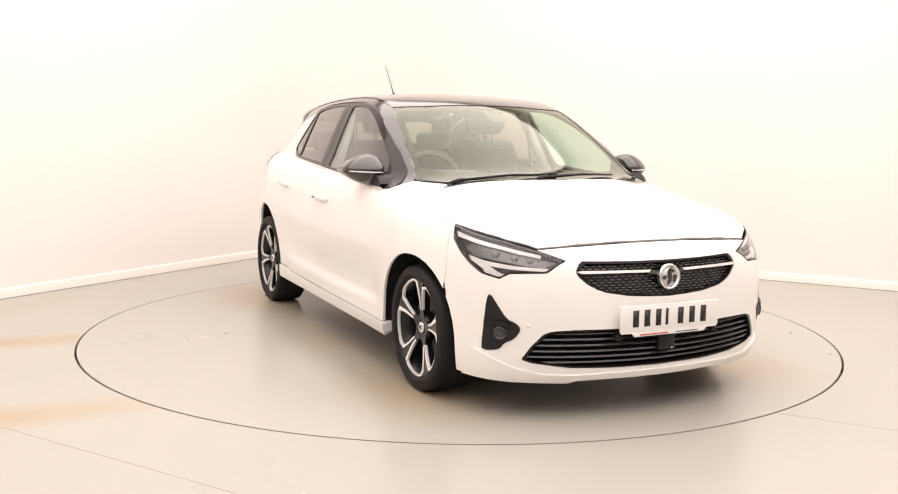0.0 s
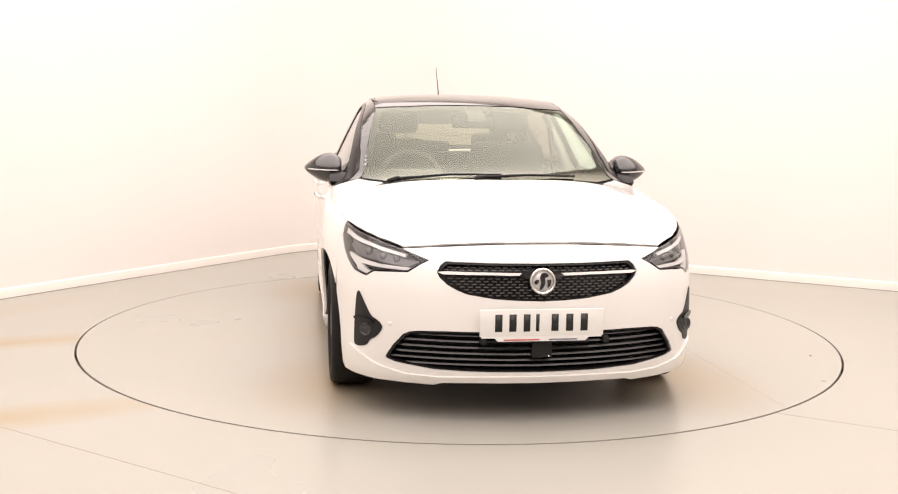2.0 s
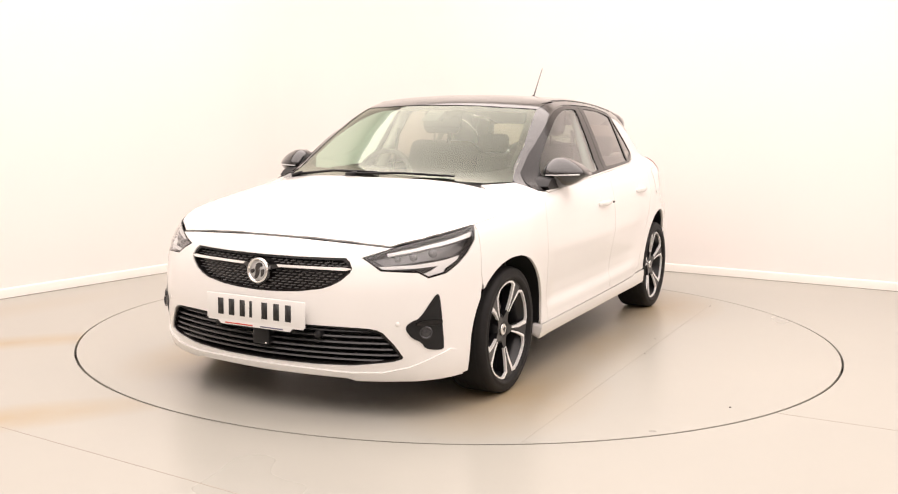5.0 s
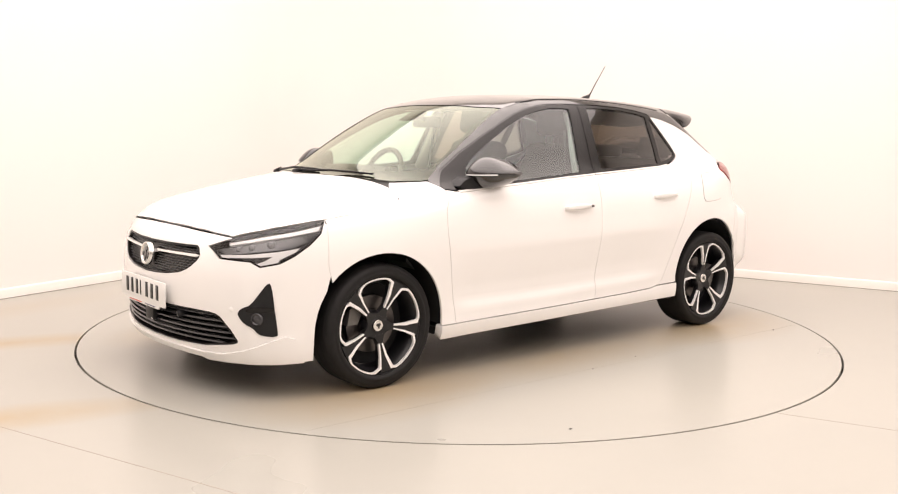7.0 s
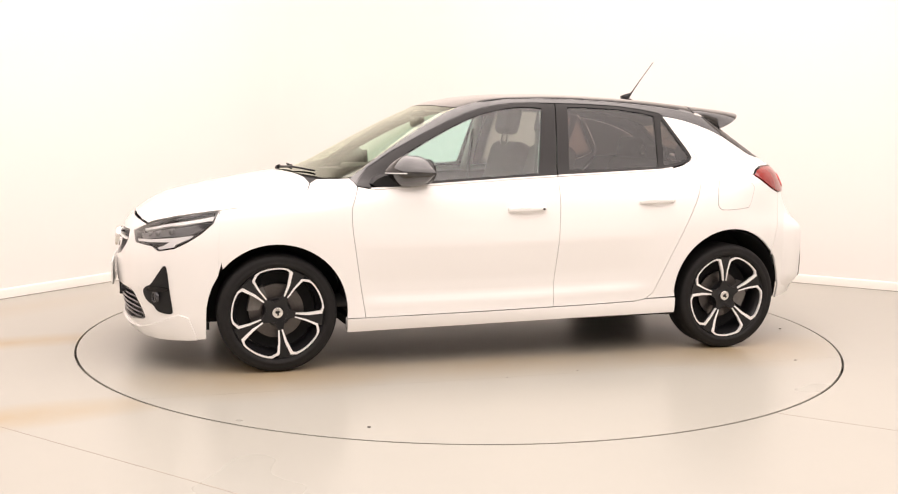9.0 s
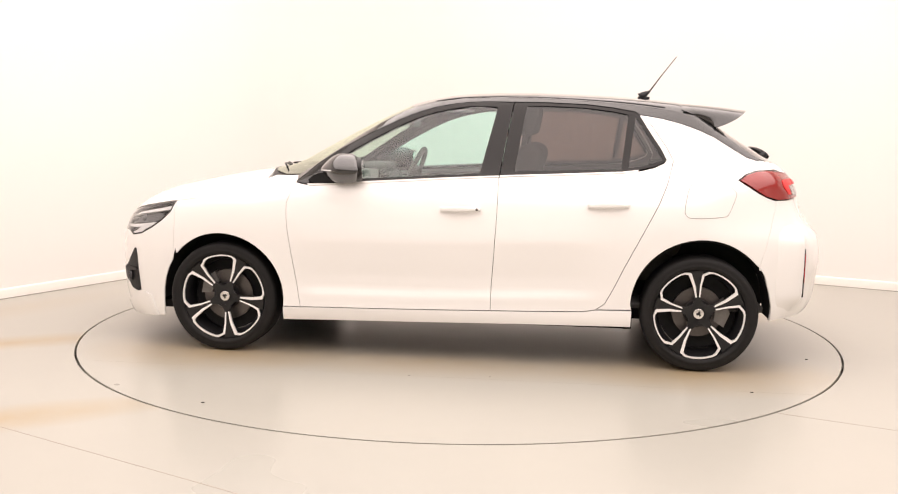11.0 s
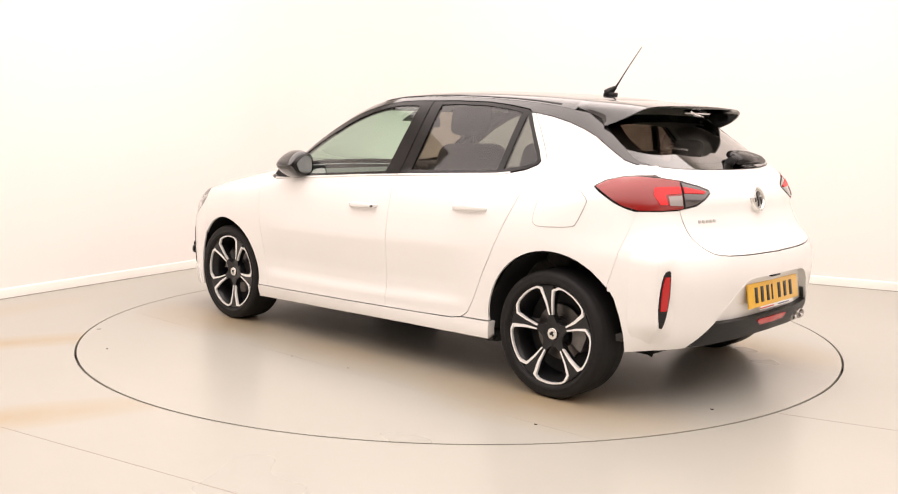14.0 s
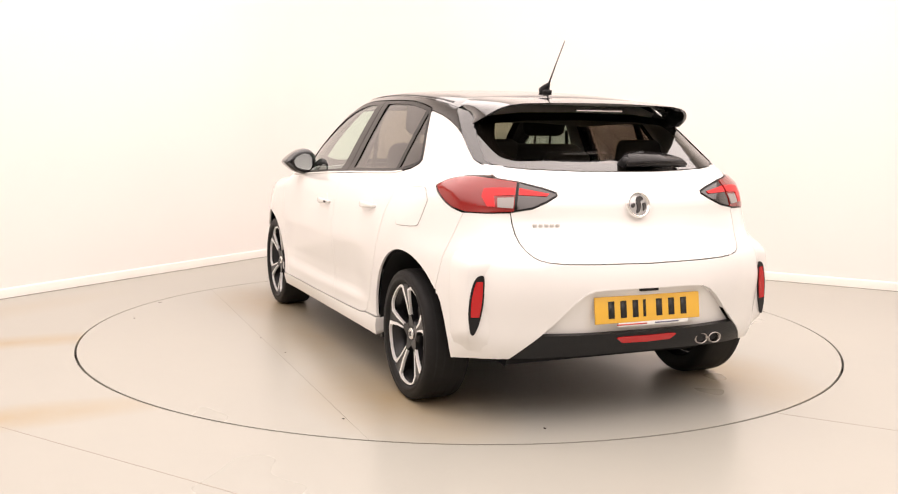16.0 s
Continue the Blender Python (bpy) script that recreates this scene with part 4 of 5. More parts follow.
CUP = WHITE
for doors, x0, z0 in ((fdoors, -0.03, 0.806), (rdoors, -0.79, 0.842)):
    for door, s in zip(doors, (1, -1)):
        part("handle_cup", panel([(x0 + 0.055 * math.cos(radians(a)), z0 + 0.01 + 0.036 * math.sin(radians(a))) for a in range(0, 360, 15)], "side", 0.02, push=0.0012, depth=0.002, other=s < 0), CUP, door)
        bm = bmesh.new()
        prev = None
        for k in range(13):
            f = k / 12
            x = x0 + 0.105 - 0.21 * f
            lift = 0.008 + 0.017 * math.sin(math.pi * f) ** 0.6
            c = on_side(x, z0 + 0.004 * f, s, lift)
            h = 0.0155 * (0.55 + 0.45 * math.sin(math.pi * min(1, f + 0.12)))
            r6 = [bm.verts.new(c + Vector(d)) for d in ((0, 0.006 * s, 0.55 * h), (0, 0.003 * s, h), (0, -0.01 * s, h * 0.8), (0, -0.012 * s, -h * 0.8), (0, 0.003 * s, -h), (0, 0.006 * s, -0.55 * h))]
            if prev:
                for i in range(6):
                    bm.faces.new((prev[i], prev[(i + 1) % 6], r6[(i + 1) % 6], r6[i]))
            else:
                bm.faces.new(r6)
            prev = r6
        bm.faces.new(prev[::-1])
        bmesh.ops.recalc_face_normals(bm, faces=bm.faces[:])
        handle = part("door_handle", bm, WHITE, door, "white grab handle")
        if doors is fdoors:
            c = on_side(x0 - 0.088, z0 + 0.001, s, 0.031)
            part("lock_button", lathe(bmesh.new(), [(0.0005, 0.004 * s), (0.006, 0.003 * s), (0.007, -0.006 * s)], 14), STEEL, handle).location = c

# sills
both("sill", inset([(0.925, 0.19), (0.925, 0.26), (0.829, 0.26), (0.5, 0.264), (0.15, 0.27), (-0.195, 0.278), (-0.45, 0.284), (-0.68, 0.292), (-0.74, 0.303), (-0.925, 0.306), (-0.922, 0.222), (-0.88, 0.222), (-0.315, 0.214), (0.333, 0.2)], 0.001),
     "side", WHITE, 0.03, push=0.006, depth=0.05)

# rear quarters: the white C-pillar, round to the lamp and the bumper seam
ARCH_R = [(-1.272 + 0.354 * math.cos(radians(a)), 0.33 + 0.352 * math.sin(radians(a))) for a in range(142, -1, -7)]
LAMP_R = [(-1.442, 0.766, 0.985), (-1.481, 0.727, 1.012), (-1.539, 0.69, 1.029), (-1.603, 0.655, 1.033), (-1.685, 0.595, 1.025), (-1.735, 0.52, 1.013), (-1.775, 0.42, 0.988), (-1.79, 0.365, 0.969), (-1.79, 0.362, 0.955),
          (-1.796, 0.41, 0.93), (-1.792, 0.48, 0.902), (-1.762, 0.567, 0.887), (-1.71, 0.65, 0.882), (-1.645, 0.72, 0.882), (-1.59, 0.76, 0.9), (-1.546, 0.768, 0.922)]
QUARTER = ([(-0.745, 0.306), (-0.785, 0.335), (-0.825, 0.41), (-0.88, 0.53), (-0.94, 0.65), (-1.0, 0.77), (-1.045, 0.86), (-1.085, 0.96), (-1.115, 1.05), (-1.12, 1.075), (-1.09, 1.135), (-1.03, 1.225), (-0.968, 1.308),
            (-1.07, 1.291), (-1.17, 1.265), (-1.257, 1.234), (-1.332, 1.2), (-1.425, 1.142), (-1.5, 1.098), (-1.56, 1.079), (-1.625, 1.077), (-1.64, 1.06), (-1.645, 1.035), (-1.603, 1.034), (-1.539, 1.03), (-1.481, 1.013), (-1.441, 0.985),
            (-1.545, 0.92), (-1.59, 0.898), (-1.64, 0.88), (-1.625, 0.8), (-1.6, 0.7), (-1.575, 0.6), (-1.557, 0.545)] + ARCH_R[1:] + [(-0.925, 0.31)])
both("seam_backing", [(-1.56, 0.53), (-1.555, 0.6), (-1.58, 0.7), (-1.6, 0.8), (-1.602, 0.88), (-1.65, 0.88), (-1.645, 0.8), (-1.62, 0.7), (-1.6, 0.6), (-1.59, 0.53)], "side", WHITE, 0.03, push=-0.003, depth=0.0)
both("rear_quarter", inset(QUARTER, 0.002), "side", WHITE, 0.025)
flap = [(-1.215, 0.965), (-1.35, 0.972), (-1.385, 0.966), (-1.433, 0.925), (-1.43, 0.9), (-1.395, 0.812), (-1.375, 0.797), (-1.205, 0.788), (-1.18, 0.8), (-1.168, 0.825), (-1.19, 0.945)]
part("fuel_flap_gap", panel(rounded(flap, 1), "side", 0.025, push=0.0008, depth=0.002), material("seam_grey", (0.3, 0.29, 0.28), 0.6), car)
part("fuel_flap", panel(inset(rounded(flap, 1), 0.0028), "side", 0.025, push=0.0022, depth=0.003), WHITE, car)

# windscreen, its black border, pillars and roof
WS_OUT = [(0.346, 0.0), (0.34, 0.15), (0.318, 0.374), (0.27, 0.556), (0.48, 0.6), (0.68, 0.643), (0.865, 0.682), (1.0, 0.56), (1.09, 0.4), (1.15, 0.2), (1.175, 0.0)]
WS_IN = [(0.41, 0.0), (0.4, 0.15), (0.365, 0.36), (0.325, 0.52), (0.5, 0.56), (0.66, 0.594), (0.8, 0.615), (0.9, 0.51), (0.98, 0.36), (1.035, 0.2), (1.06, 0.0)]
screen = part("windscreen", panel(WS_OUT, "top", 0.04, push=-0.003, depth=0.0, mirror=True), GLASS_CLEAR, car, "clear windscreen")
screen.visible_shadow = False
part("black_border", panel(ring(WS_OUT, WS_IN)[:-1], "top", 0.04, push=-0.007, depth=0.0, mirror=True), FRIT, screen)
RAIL = 0.548
rail_x = [0.27, 0.15, 0.0, -0.2, -0.4, -0.6, -0.8, -0.95, -1.08, -1.17]
part("roof", panel([(0.345, 0.0), (0.339, 0.15), (0.317, 0.374), (0.268, 0.553)] + [(x, RAIL) for x in rail_x[1:]] + [(-1.2, 0.5), (-1.22, 0.42), (-1.23, 0.2), (-1.235, 0.0)], "top", 0.035, mirror=True, depth=0.01), BLACK, car, "gloss black roof")
RAILS = ([(x, top_z(x, RAIL) - 0.001) for x in rail_x] + [*[(float(cast([bq(y, z)], "rear")[0][0]), z) for y, z in ((0.5, 1.3), (0.54, 1.25), (0.562, 1.2), (0.577, 1.15), (0.592, 1.095))], (-1.6, 1.08), (-1.56, 1.081), (-1.5, 1.1), (-1.425, 1.144), (-1.332, 1.202), (-1.257, 1.236), (-1.17, 1.267), (-1.07, 1.293), (-0.966, 1.31), (-0.945, 1.312),
          (-0.925, 1.328), (-0.8, 1.349), (-0.663, 1.364), (-0.45, 1.372), (-0.281, 1.372), (-0.16, 1.373), (-0.044, 1.369), (0.06, 1.356), (0.156, 1.336), (0.25, 1.306), (0.34, 1.268), (0.5, 1.191), (0.66, 1.104), (0.79, 1.018), (0.868, 0.94), (0.885, 0.955)]
         + [(x, top_z(x, y)) for x, y in ((0.87, 0.672), (0.77, 0.652), (0.68, 0.632), (0.58, 0.611), (0.48, 0.59), (0.37, 0.567), (0.31, 0.554))])
both("roof_rail", RAILS, "side", BLACK, 0.025, depth=0.01, label="gloss black pillar and roof rail")
both("pillar_backing", [(-0.2, 1.36), (-0.2, 1.38), (-0.04, 1.379), (0.06, 1.366), (0.156, 1.348), (0.25, 1.318), (0.34, 1.28), (0.5, 1.203), (0.66, 1.116), (0.79, 1.03), (0.87, 0.952), (0.862, 0.925), (0.78, 1.0), (0.65, 1.088), (0.49, 1.175), (0.335, 1.25), (0.245, 1.288), (0.15, 1.318), (0.055, 1.34), (-0.04, 1.353)], "side", BLACK, 0.02, push=-0.0025, depth=0.0)
both("roof_gutter", [(x, top_z(x, 0.53) + 0.0) for x in rail_x[1:9]] + [(x, top_z(x, 0.537)) for x in rail_x[1:9][::-1]], "side", SATIN, 0.05, push=0.0015, depth=0.002)

# tailgate with its window
GLASS_R = [(0.0, 1.057), (0.2, 1.058), (0.44, 1.066), (0.53, 1.075), (0.59, 1.09), (0.575, 1.15), (0.56, 1.2), (0.5, 1.29), (0.3, 1.31), (0.0, 1.315)]
TAILGATE = [bq(0.0, 1.052), bq(0.2, 1.053), bq(0.44, 1.061), bq(0.53, 1.069), bq(0.6, 1.082), back(-1.645, 0.6, 1.04)] + [back(*LAMP_R[i]) for i in (4, 5, 6, 7, 8, 9, 10, 11)] + \
           [bq(0.562, 0.84), bq(0.557, 0.8), bq(0.548, 0.766), bq(0.534, 0.738), bq(0.515, 0.716), bq(0.49, 0.702), bq(0.455, 0.694), bq(0.4, 0.688), bq(0.25, 0.684), bq(0.0, 0.681)]
tailgate = part("tailgate", panel(half_inset(TAILGATE, GAP), "rear", 0.03, mirror=True, depth=0.02), WHITE, car, "white tailgate")
rear_glass = part("rear_window", panel([bq(*p) for p in GLASS_R], "rear", 0.04, push=-0.004, depth=0.0, mirror=True), GLASS_REAR, tailgate, "dark rear window")
rear_glass.visible_shadow = False
GLASS_RI = [(0.0, 1.09), (0.2, 1.091), (0.41, 1.1), (0.47, 1.11), (0.5, 1.13), (0.5, 1.17), (0.49, 1.2), (0.45, 1.26), (0.3, 1.275), (0.0, 1.28)]
part("black_border", panel(ring([bq(*p) for p in GLASS_R], [bq(*p) for p in GLASS_RI])[:-1], "rear", 0.04, push=-0.008, depth=0.0, mirror=True), FRIT, rear_glass)
both("window_seal", [bq(0.56, 1.095), bq(0.545, 1.15), bq(0.53, 1.2), bq(0.47, 1.285), bq(0.53, 1.295), bq(0.595, 1.2), bq(0.61, 1.15), bq(0.62, 1.095)], "rear", BLACK, 0.03, push=-0.011, depth=0.0)
badge("rear_badge", on_rear(0, 0.915, 0.004), Matrix.Rotation(math.pi, 4, "Z") @ pose(0, 0, 0, 0, -14, 0), 0.058, tailgate)
for k in range(5):
    p = on_rear(0.38 + k * 0.024 - 0.1 + 0.1, 0.835, 0.002)
    part("letter_bar", bm_box(bmesh.new(), -0.003, 0.003, -0.0085, 0.0085, -0.007, 0.007, 0.001), LETTER, tailgate).matrix_local = Matrix.Translation(p) @ pose(0, 0, 0, 0, 0, -6)

# tail lamps
LR = [back(*p) for p in LAMP_R]
split = back(-1.735, 0.522, 1.013)[0]
for other in (False, True):
    s = -1 if other else 1
    lamp = part("tail_lamp", panel(inset(LR, 0.002), "rear", 0.03, push=-0.004, depth=0.03, other=other), SATIN, car, "red tail lamp with a smoked lower part")
    outer = clip_half(inset(LR, 0.0045), 0, split + 0.006, True)
    inner = clip_half(inset(LR, 0.0075), 0, split - 0.006, False)
    part("red_lens", panel(outer, "rear", 0.03, push=0.003, depth=0.02, other=other), RED_DARK, lamp, "red lens")
    part("inner_lens", panel(inner, "rear", 0.03, push=0.002, depth=0.02, other=other), SMOKE, lamp, "smoked lens")
    a = back(-1.70, 0.632, 0.962)[0]
    part("light_bar", panel([(split + 0.008, 0.986), (a - 0.01, 0.985), (a + 0.03, 0.982), (a + 0.035, 0.95), (a + 0.005, 0.91), (a - 0.03, 0.91), (a - 0.02, 0.953), (split + 0.008, 0.958)], "rear", 0.025, push=0.006, depth=0.006, other=other), RED_BAR, lamp, "bright red light bar")
    tip = back(-1.785, 0.40, 0.97)[0]
    part("light_bar", panel([(tip, 0.963), (split - 0.008, 0.985), (split - 0.008, 0.958), (tip + 0.01, 0.953)], "rear", 0.025, push=0.006, depth=0.006, other=other), RED_BAR, lamp)
    part("reverse_lamp", panel([(split + 0.01, 0.948), (a - 0.035, 0.945), (a - 0.04, 0.908), (split + 0.01, 0.905)], "rear", 0.025, push=0.006, depth=0.006, other=other), material("reverse_lens", (0.3, 0.27, 0.26), 0.15, coat=0.8), lamp, "grey reverse lamp")

# rear bumper, plate recess, diffuser
RECESS = [(0.0, 0.578), (0.2, 0.577), (0.27, 0.573), (0.31, 0.558), (0.357, 0.52), (0.42, 0.455), (0.487, 0.39)]
RB = ([bq(0.0, 0.679), bq(0.25, 0.682), bq(0.4, 0.686), bq(0.455, 0.692), bq(0.491, 0.7), bq(0.517, 0.7145), bq(0.536, 0.737), bq(0.55, 0.766), bq(0.559, 0.8), bq(0.564, 0.84), back(-1.762, 0.568, 0.885)] + [back(*LAMP_R[12]), back(*LAMP_R[13])]
      + [bs(-1.625, 0.8), bs(-1.6, 0.7), bs(-1.575, 0.6), bs(-1.559, 0.55), bs(-1.59, 0.5), bs(-1.615, 0.42), bs(-1.632, 0.34), bs(-1.63, 0.262)]
      + [bq(0.76, 0.266), bq(0.71, 0.278), bq(0.65, 0.283), bq(0.589, 0.285)] + [bq(y, z) for y, z in RECESS[::-1]])
part("rear_bumper", panel(half_inset(RB, 0.0012), "rear", 0.03, mirror=True, depth=0.012), WHITE, car)
part("plate_recess", panel([bq(y, z) for y, z in RECESS] + [bq(0.0, 0.385)], "rear", 0.03, push=-0.032, mirror=True, depth=0.002), WHITE, car)
RIM = [(y * 1.02, 0.42 + (z - 0.42) * 1.03) for y, z in RECESS]
part("recess_edge", panel([[bq(*q) for q in (RECESS[i], RECESS[i + 1], RIM[i + 1], RIM[i])] for i in range(len(RECESS) - 2)], "rear", 0.03, push=0.0006, mirror=True, depth=0.034), WHITE, car)
part("diffuser", panel([bq(0.0, 0.388), bq(0.485, 0.389), bq(0.587, 0.287), bq(0.5, 0.288), bq(0.2, 0.295), bq(0.0, 0.297)], "rear", 0.03, push=-0.002, mirror=True, depth=0.05), PLASTIC, car, "black diffuser")
part("rear_fog_lamp", panel(rounded([bq(0.0, 0.371), bq(0.14, 0.371), bq(0.15, 0.366), bq(0.12, 0.345), bq(0.0, 0.343)], 0), "rear", 0.03, push=0.003, mirror=True, depth=0.01), RED, car, "red rear fog lamp")
number_plate("rear_number_plate", (-1.95, 0.0, 0.489), Matrix.Rotation(math.pi, 4, "Z") @ pose(0, 0, 0, 0, -8, 0), PLATE_YELLOW, False, car)
part("release_handle", bm_box(bmesh.new(), -1.962, -1.9, -0.045, 0.045, 0.562, 0.578, 0.004), PLASTIC, car)
for s in (1, -1):
    # upright fin on the bumper's corner, with a slot in its rear face
    bm = bmesh.new()
    levels = []
    for k in range(23):
        f = k / 22
        z = 0.31 + 0.45 * f
        w = min(1.0, 1.55 * math.sin(math.pi * f))
        w = w * w * (3 - 2 * w)
        a = Vector(cast([(-1.64, z)], "side")[0])
        c = on_rear(0.66, z)
        corner = Vector(cast([back(-1.75, 0.742, z)], "rear")[0])
        tip = corner.lerp(Vector((-1.785, 0.773 - 0.02 * abs(f - 0.5), z)), 0.92 * w)
        inner = on_rear(0.7, z).lerp(Vector((-1.806, 0.695, z)), 0.92 * w)
        n = Vector((0.003, -0.003, 0))
        pts = [a + n, a.lerp(tip, 0.5) + Vector((-0.004, 0.004, 0)) * w, tip, tip.lerp(inner, 0.12) + Vector((-0.004, 0, 0)) * w, inner, c + Vector((0.004, 0, 0))]
        levels.append([bm.verts.new((q.x, q.y * s, q.z)) for q in pts])
    for la, lb in zip(levels, levels[1:]):
        for i in range(5):
            bm.faces.new((la[i], la[i + 1], lb[i + 1], lb[i]))
    bmesh.ops.recalc_face_normals(bm, faces=bm.faces[:])
    part("bumper_fin", bm, WHITE, car)
    shape = rounded([(0.705, 0.641), (0.737, 0.628), (0.757, 0.56), (0.763, 0.47), (0.752, 0.392), (0.738, 0.388), (0.716, 0.44), (0.7, 0.53), (0.699, 0.62)], 2)
    lens = clip_half(clip_half(inset(shape, 0.008), 1, 0.465, True), 1, 0.612, False)
    for name, mat, poly, lift, parent in (("bumper_reflector", PLASTIC, shape, 0.004, car), ("red_reflector", RED, lens, 0.007, None)):
        b = bmesh.new()
        va = [b.verts.new((-1.806 + (y - 0.695) * 0.27 - lift, y * s, z)) for y, z in poly]
        vb = [b.verts.new((v.co.x + 0.03, v.co.y, v.co.z)) for v in va]
        b.faces.new(va)
        b.faces.new(vb[::-1])
        for i in range(len(va)):
            b.faces.new((va[i], va[(i + 1) % len(va)], vb[(i + 1) % len(va)], vb[i]))
        bmesh.ops.recalc_face_normals(b, faces=b.faces[:])
        ob = part(name, sharpen(b), mat, parent or ref, "black slot with a red reflector" if parent else "")
        ref = ob
for y in (-0.3, -0.372):
    b = lathe(bmesh.new(), [(0.024, -0.08), (0.024, 0.006), (0.0285, 0.01), (0.032, 0.006), (0.032, -0.1)], 32, "x")
    pipe = part("exhaust_tip", b, material("dark_chrome", (0.4, 0.38, 0.36), 0.18, metal=1.0), car, "polished exhaust tip")
    pipe.matrix_local = Matrix.Translation((-1.925, y, 0.33)) @ pose(0, 0, 0, 0, 0, 180)
    pipe.scale = (1, 1.1, 0.78)
    part("bore", lathe(bmesh.new(), [(0.0005, -0.05), (0.024, -0.05)], 24, "x"), LINER, pipe)

# roof spoiler: a hood over the window that flows down both sides to a point, with a thick trailing lip
def flank(x, z):
    return float(cast([(x, z)], "side")[0][1]) + 0.003


HOOD_F = [Vector((x, flank(x, z), z)) for x, z in ((-1.335, 1.256), (-1.302, 1.281), (-1.255, 1.307), (-1.195, 1.331))]
HOOD_F += [Vector((x, y, top_z(x, y) + 0.003)) for x, y in ((-1.168, 0.534), (-1.165, 0.495), (-1.18, 0.42), (-1.212, 0.28), (-1.225, 0.14), (-1.226, 0.0))]
HOOD_B = [Vector(q) for q in ((-1.352, 0.56, 1.25), (-1.4, 0.548, 1.268), (-1.438, 0.534, 1.286), (-1.47, 0.514, 1.305), (-1.494, 0.486, 1.323), (-1.508, 0.45, 1.334), (-1.522, 0.395, 1.342), (-1.535, 0.27, 1.346), (-1.541, 0.14, 1.349), (-1.543, 0.0, 1.35))]
bm = bmesh.new()
hood = []
for s in (1, -1):
    for f, b in list(zip(HOOD_F, HOOD_B))[::s if s > 0 else -1][(0 if s > 0 else 1):]:
        inn = Vector((0, -f.y, 1.2 - b.z - 0.02)).normalized()
        line = [f.lerp(b, i / 6) - inn * 0.007 * math.sin(math.pi * i / 6) for i in range(7)]
        line += [b + inn * 0.013 + Vector((0.003, 0, 0)), b.lerp(f, 0.35) + inn * 0.026, b.lerp(f, 0.7) + inn * 0.036]
        hood.append([bm.verts.new((q.x, q.y * s, q.z)) for q in line])
for ra, rb in zip(hood, hood[1:]):
    for i in range(len(ra) - 1):
        bm.faces.new((ra[i], ra[i + 1], rb[i + 1], rb[i]))
bmesh.ops.recalc_face_normals(bm, faces=bm.faces[:])
spoiler = part("roof_spoiler", sharpen(bm, 50), BLACK, car, "gloss black roof spoiler")
part("brake_light", bm_box(bmesh.new(), -1.515, -1.5, -0.12, 0.12, 1.312, 1.32, 0.002), SILVER, spoiler, "pale high brake light")

# rear wiper
wp = part("rear_wiper", tube(bmesh.new(), [on_rear(-0.02, 1.085, 0.028), on_rear(-0.12, 1.1, 0.032), on_rear(-0.22, 1.097, 0.026), on_rear(-0.33, 1.08, 0.014)], [0.013, 0.012, 0.009, 0.004], 10), PLASTIC, tailgate, "black wiper arm")
part("wiper_boss", lathe(bmesh.new(), [(0.0005, 0.04), (0.014, 0.038), (0.02, 0.028), (0.022, -0.01)], 20, "x"), PLASTIC, wp).matrix_local = Matrix.Translation(on_rear(-0.02, 1.083)) @ pose(0, 0, 0, 0, -35, 180)
bm = bmesh.new()
sleeve = [(-0.015, 1.062), (-0.015, 1.092), (-0.05, 1.108), (-0.14, 1.116), (-0.23, 1.106), (-0.3, 1.088), (-0.345, 1.066), (-0.34, 1.06), (-0.18, 1.063)]
rows_w = [[bm.verts.new(on_rear(y, z, lift)) for y, z in sleeve] for lift in (0.012, 0.03)]
top_w = [bm.verts.new(on_rear(-0.17 + (y + 0.17) * 0.85, 1.085 + (z - 1.085) * 0.6, 0.042)) for y, z in sleeve]
for ra, rb in zip(rows_w + [top_w], rows_w[1:] + [top_w]):
    if ra is not rb:
        for i in range(len(ra)):
            bm.faces.new((ra[i], ra[(i + 1) % len(ra)], rb[(i + 1) % len(ra)], rb[i]))
bm.faces.new(top_w)
bm.faces.new(rows_w[0][::-1])
bmesh.ops.recalc_face_normals(bm, faces=bm.faces[:])
part("wiper_cover", bm, SATIN, wp, "black wiper cover")


# front wipers on the cowl
def on_top(x, y, push=0.0):
    p = cast([(x, abs(y))], "top")
    p = (p + outward(p) * push)[0]
    return Vector((p[0], p[1] if y >= 0 else -p[1], p[2]))


part("cowl", panel([(1.186, 0.0), (1.16, 0.2), (1.12, 0.36), (1.09, 0.5), (1.072, 0.64), (1.04, 0.66), (0.9, 0.69), (0.865, 0.682), (1.0, 0.545), (1.085, 0.385), (1.14, 0.2), (1.165, 0.0)], "top", 0.03, push=-0.012, depth=0.03, mirror=True), PLASTIC, car)
for ya, yb, xa, xb in ((-0.1, 0.42, 1.15, 1.03), (-0.52, 0.02, 1.03, 1.11)):
    w = part("wiper", tube(bmesh.new(), [on_top(xa + 0.01, ya, 0.008), on_top((xa + xb) / 2 + 0.025, (ya + yb) / 2, 0.014), on_top(xb - 0.005, yb, 0.008)], [0.008, 0.006, 0.005], 8), PLASTIC, car, "black wiper")
    part("wiper_joint", tube(bmesh.new(), [on_top(xa + 0.02, ya - 0.03, 0.004), on_top(xa + 0.012, ya + 0.03, 0.014)], [0.013, 0.009], 8), PLASTIC, w)

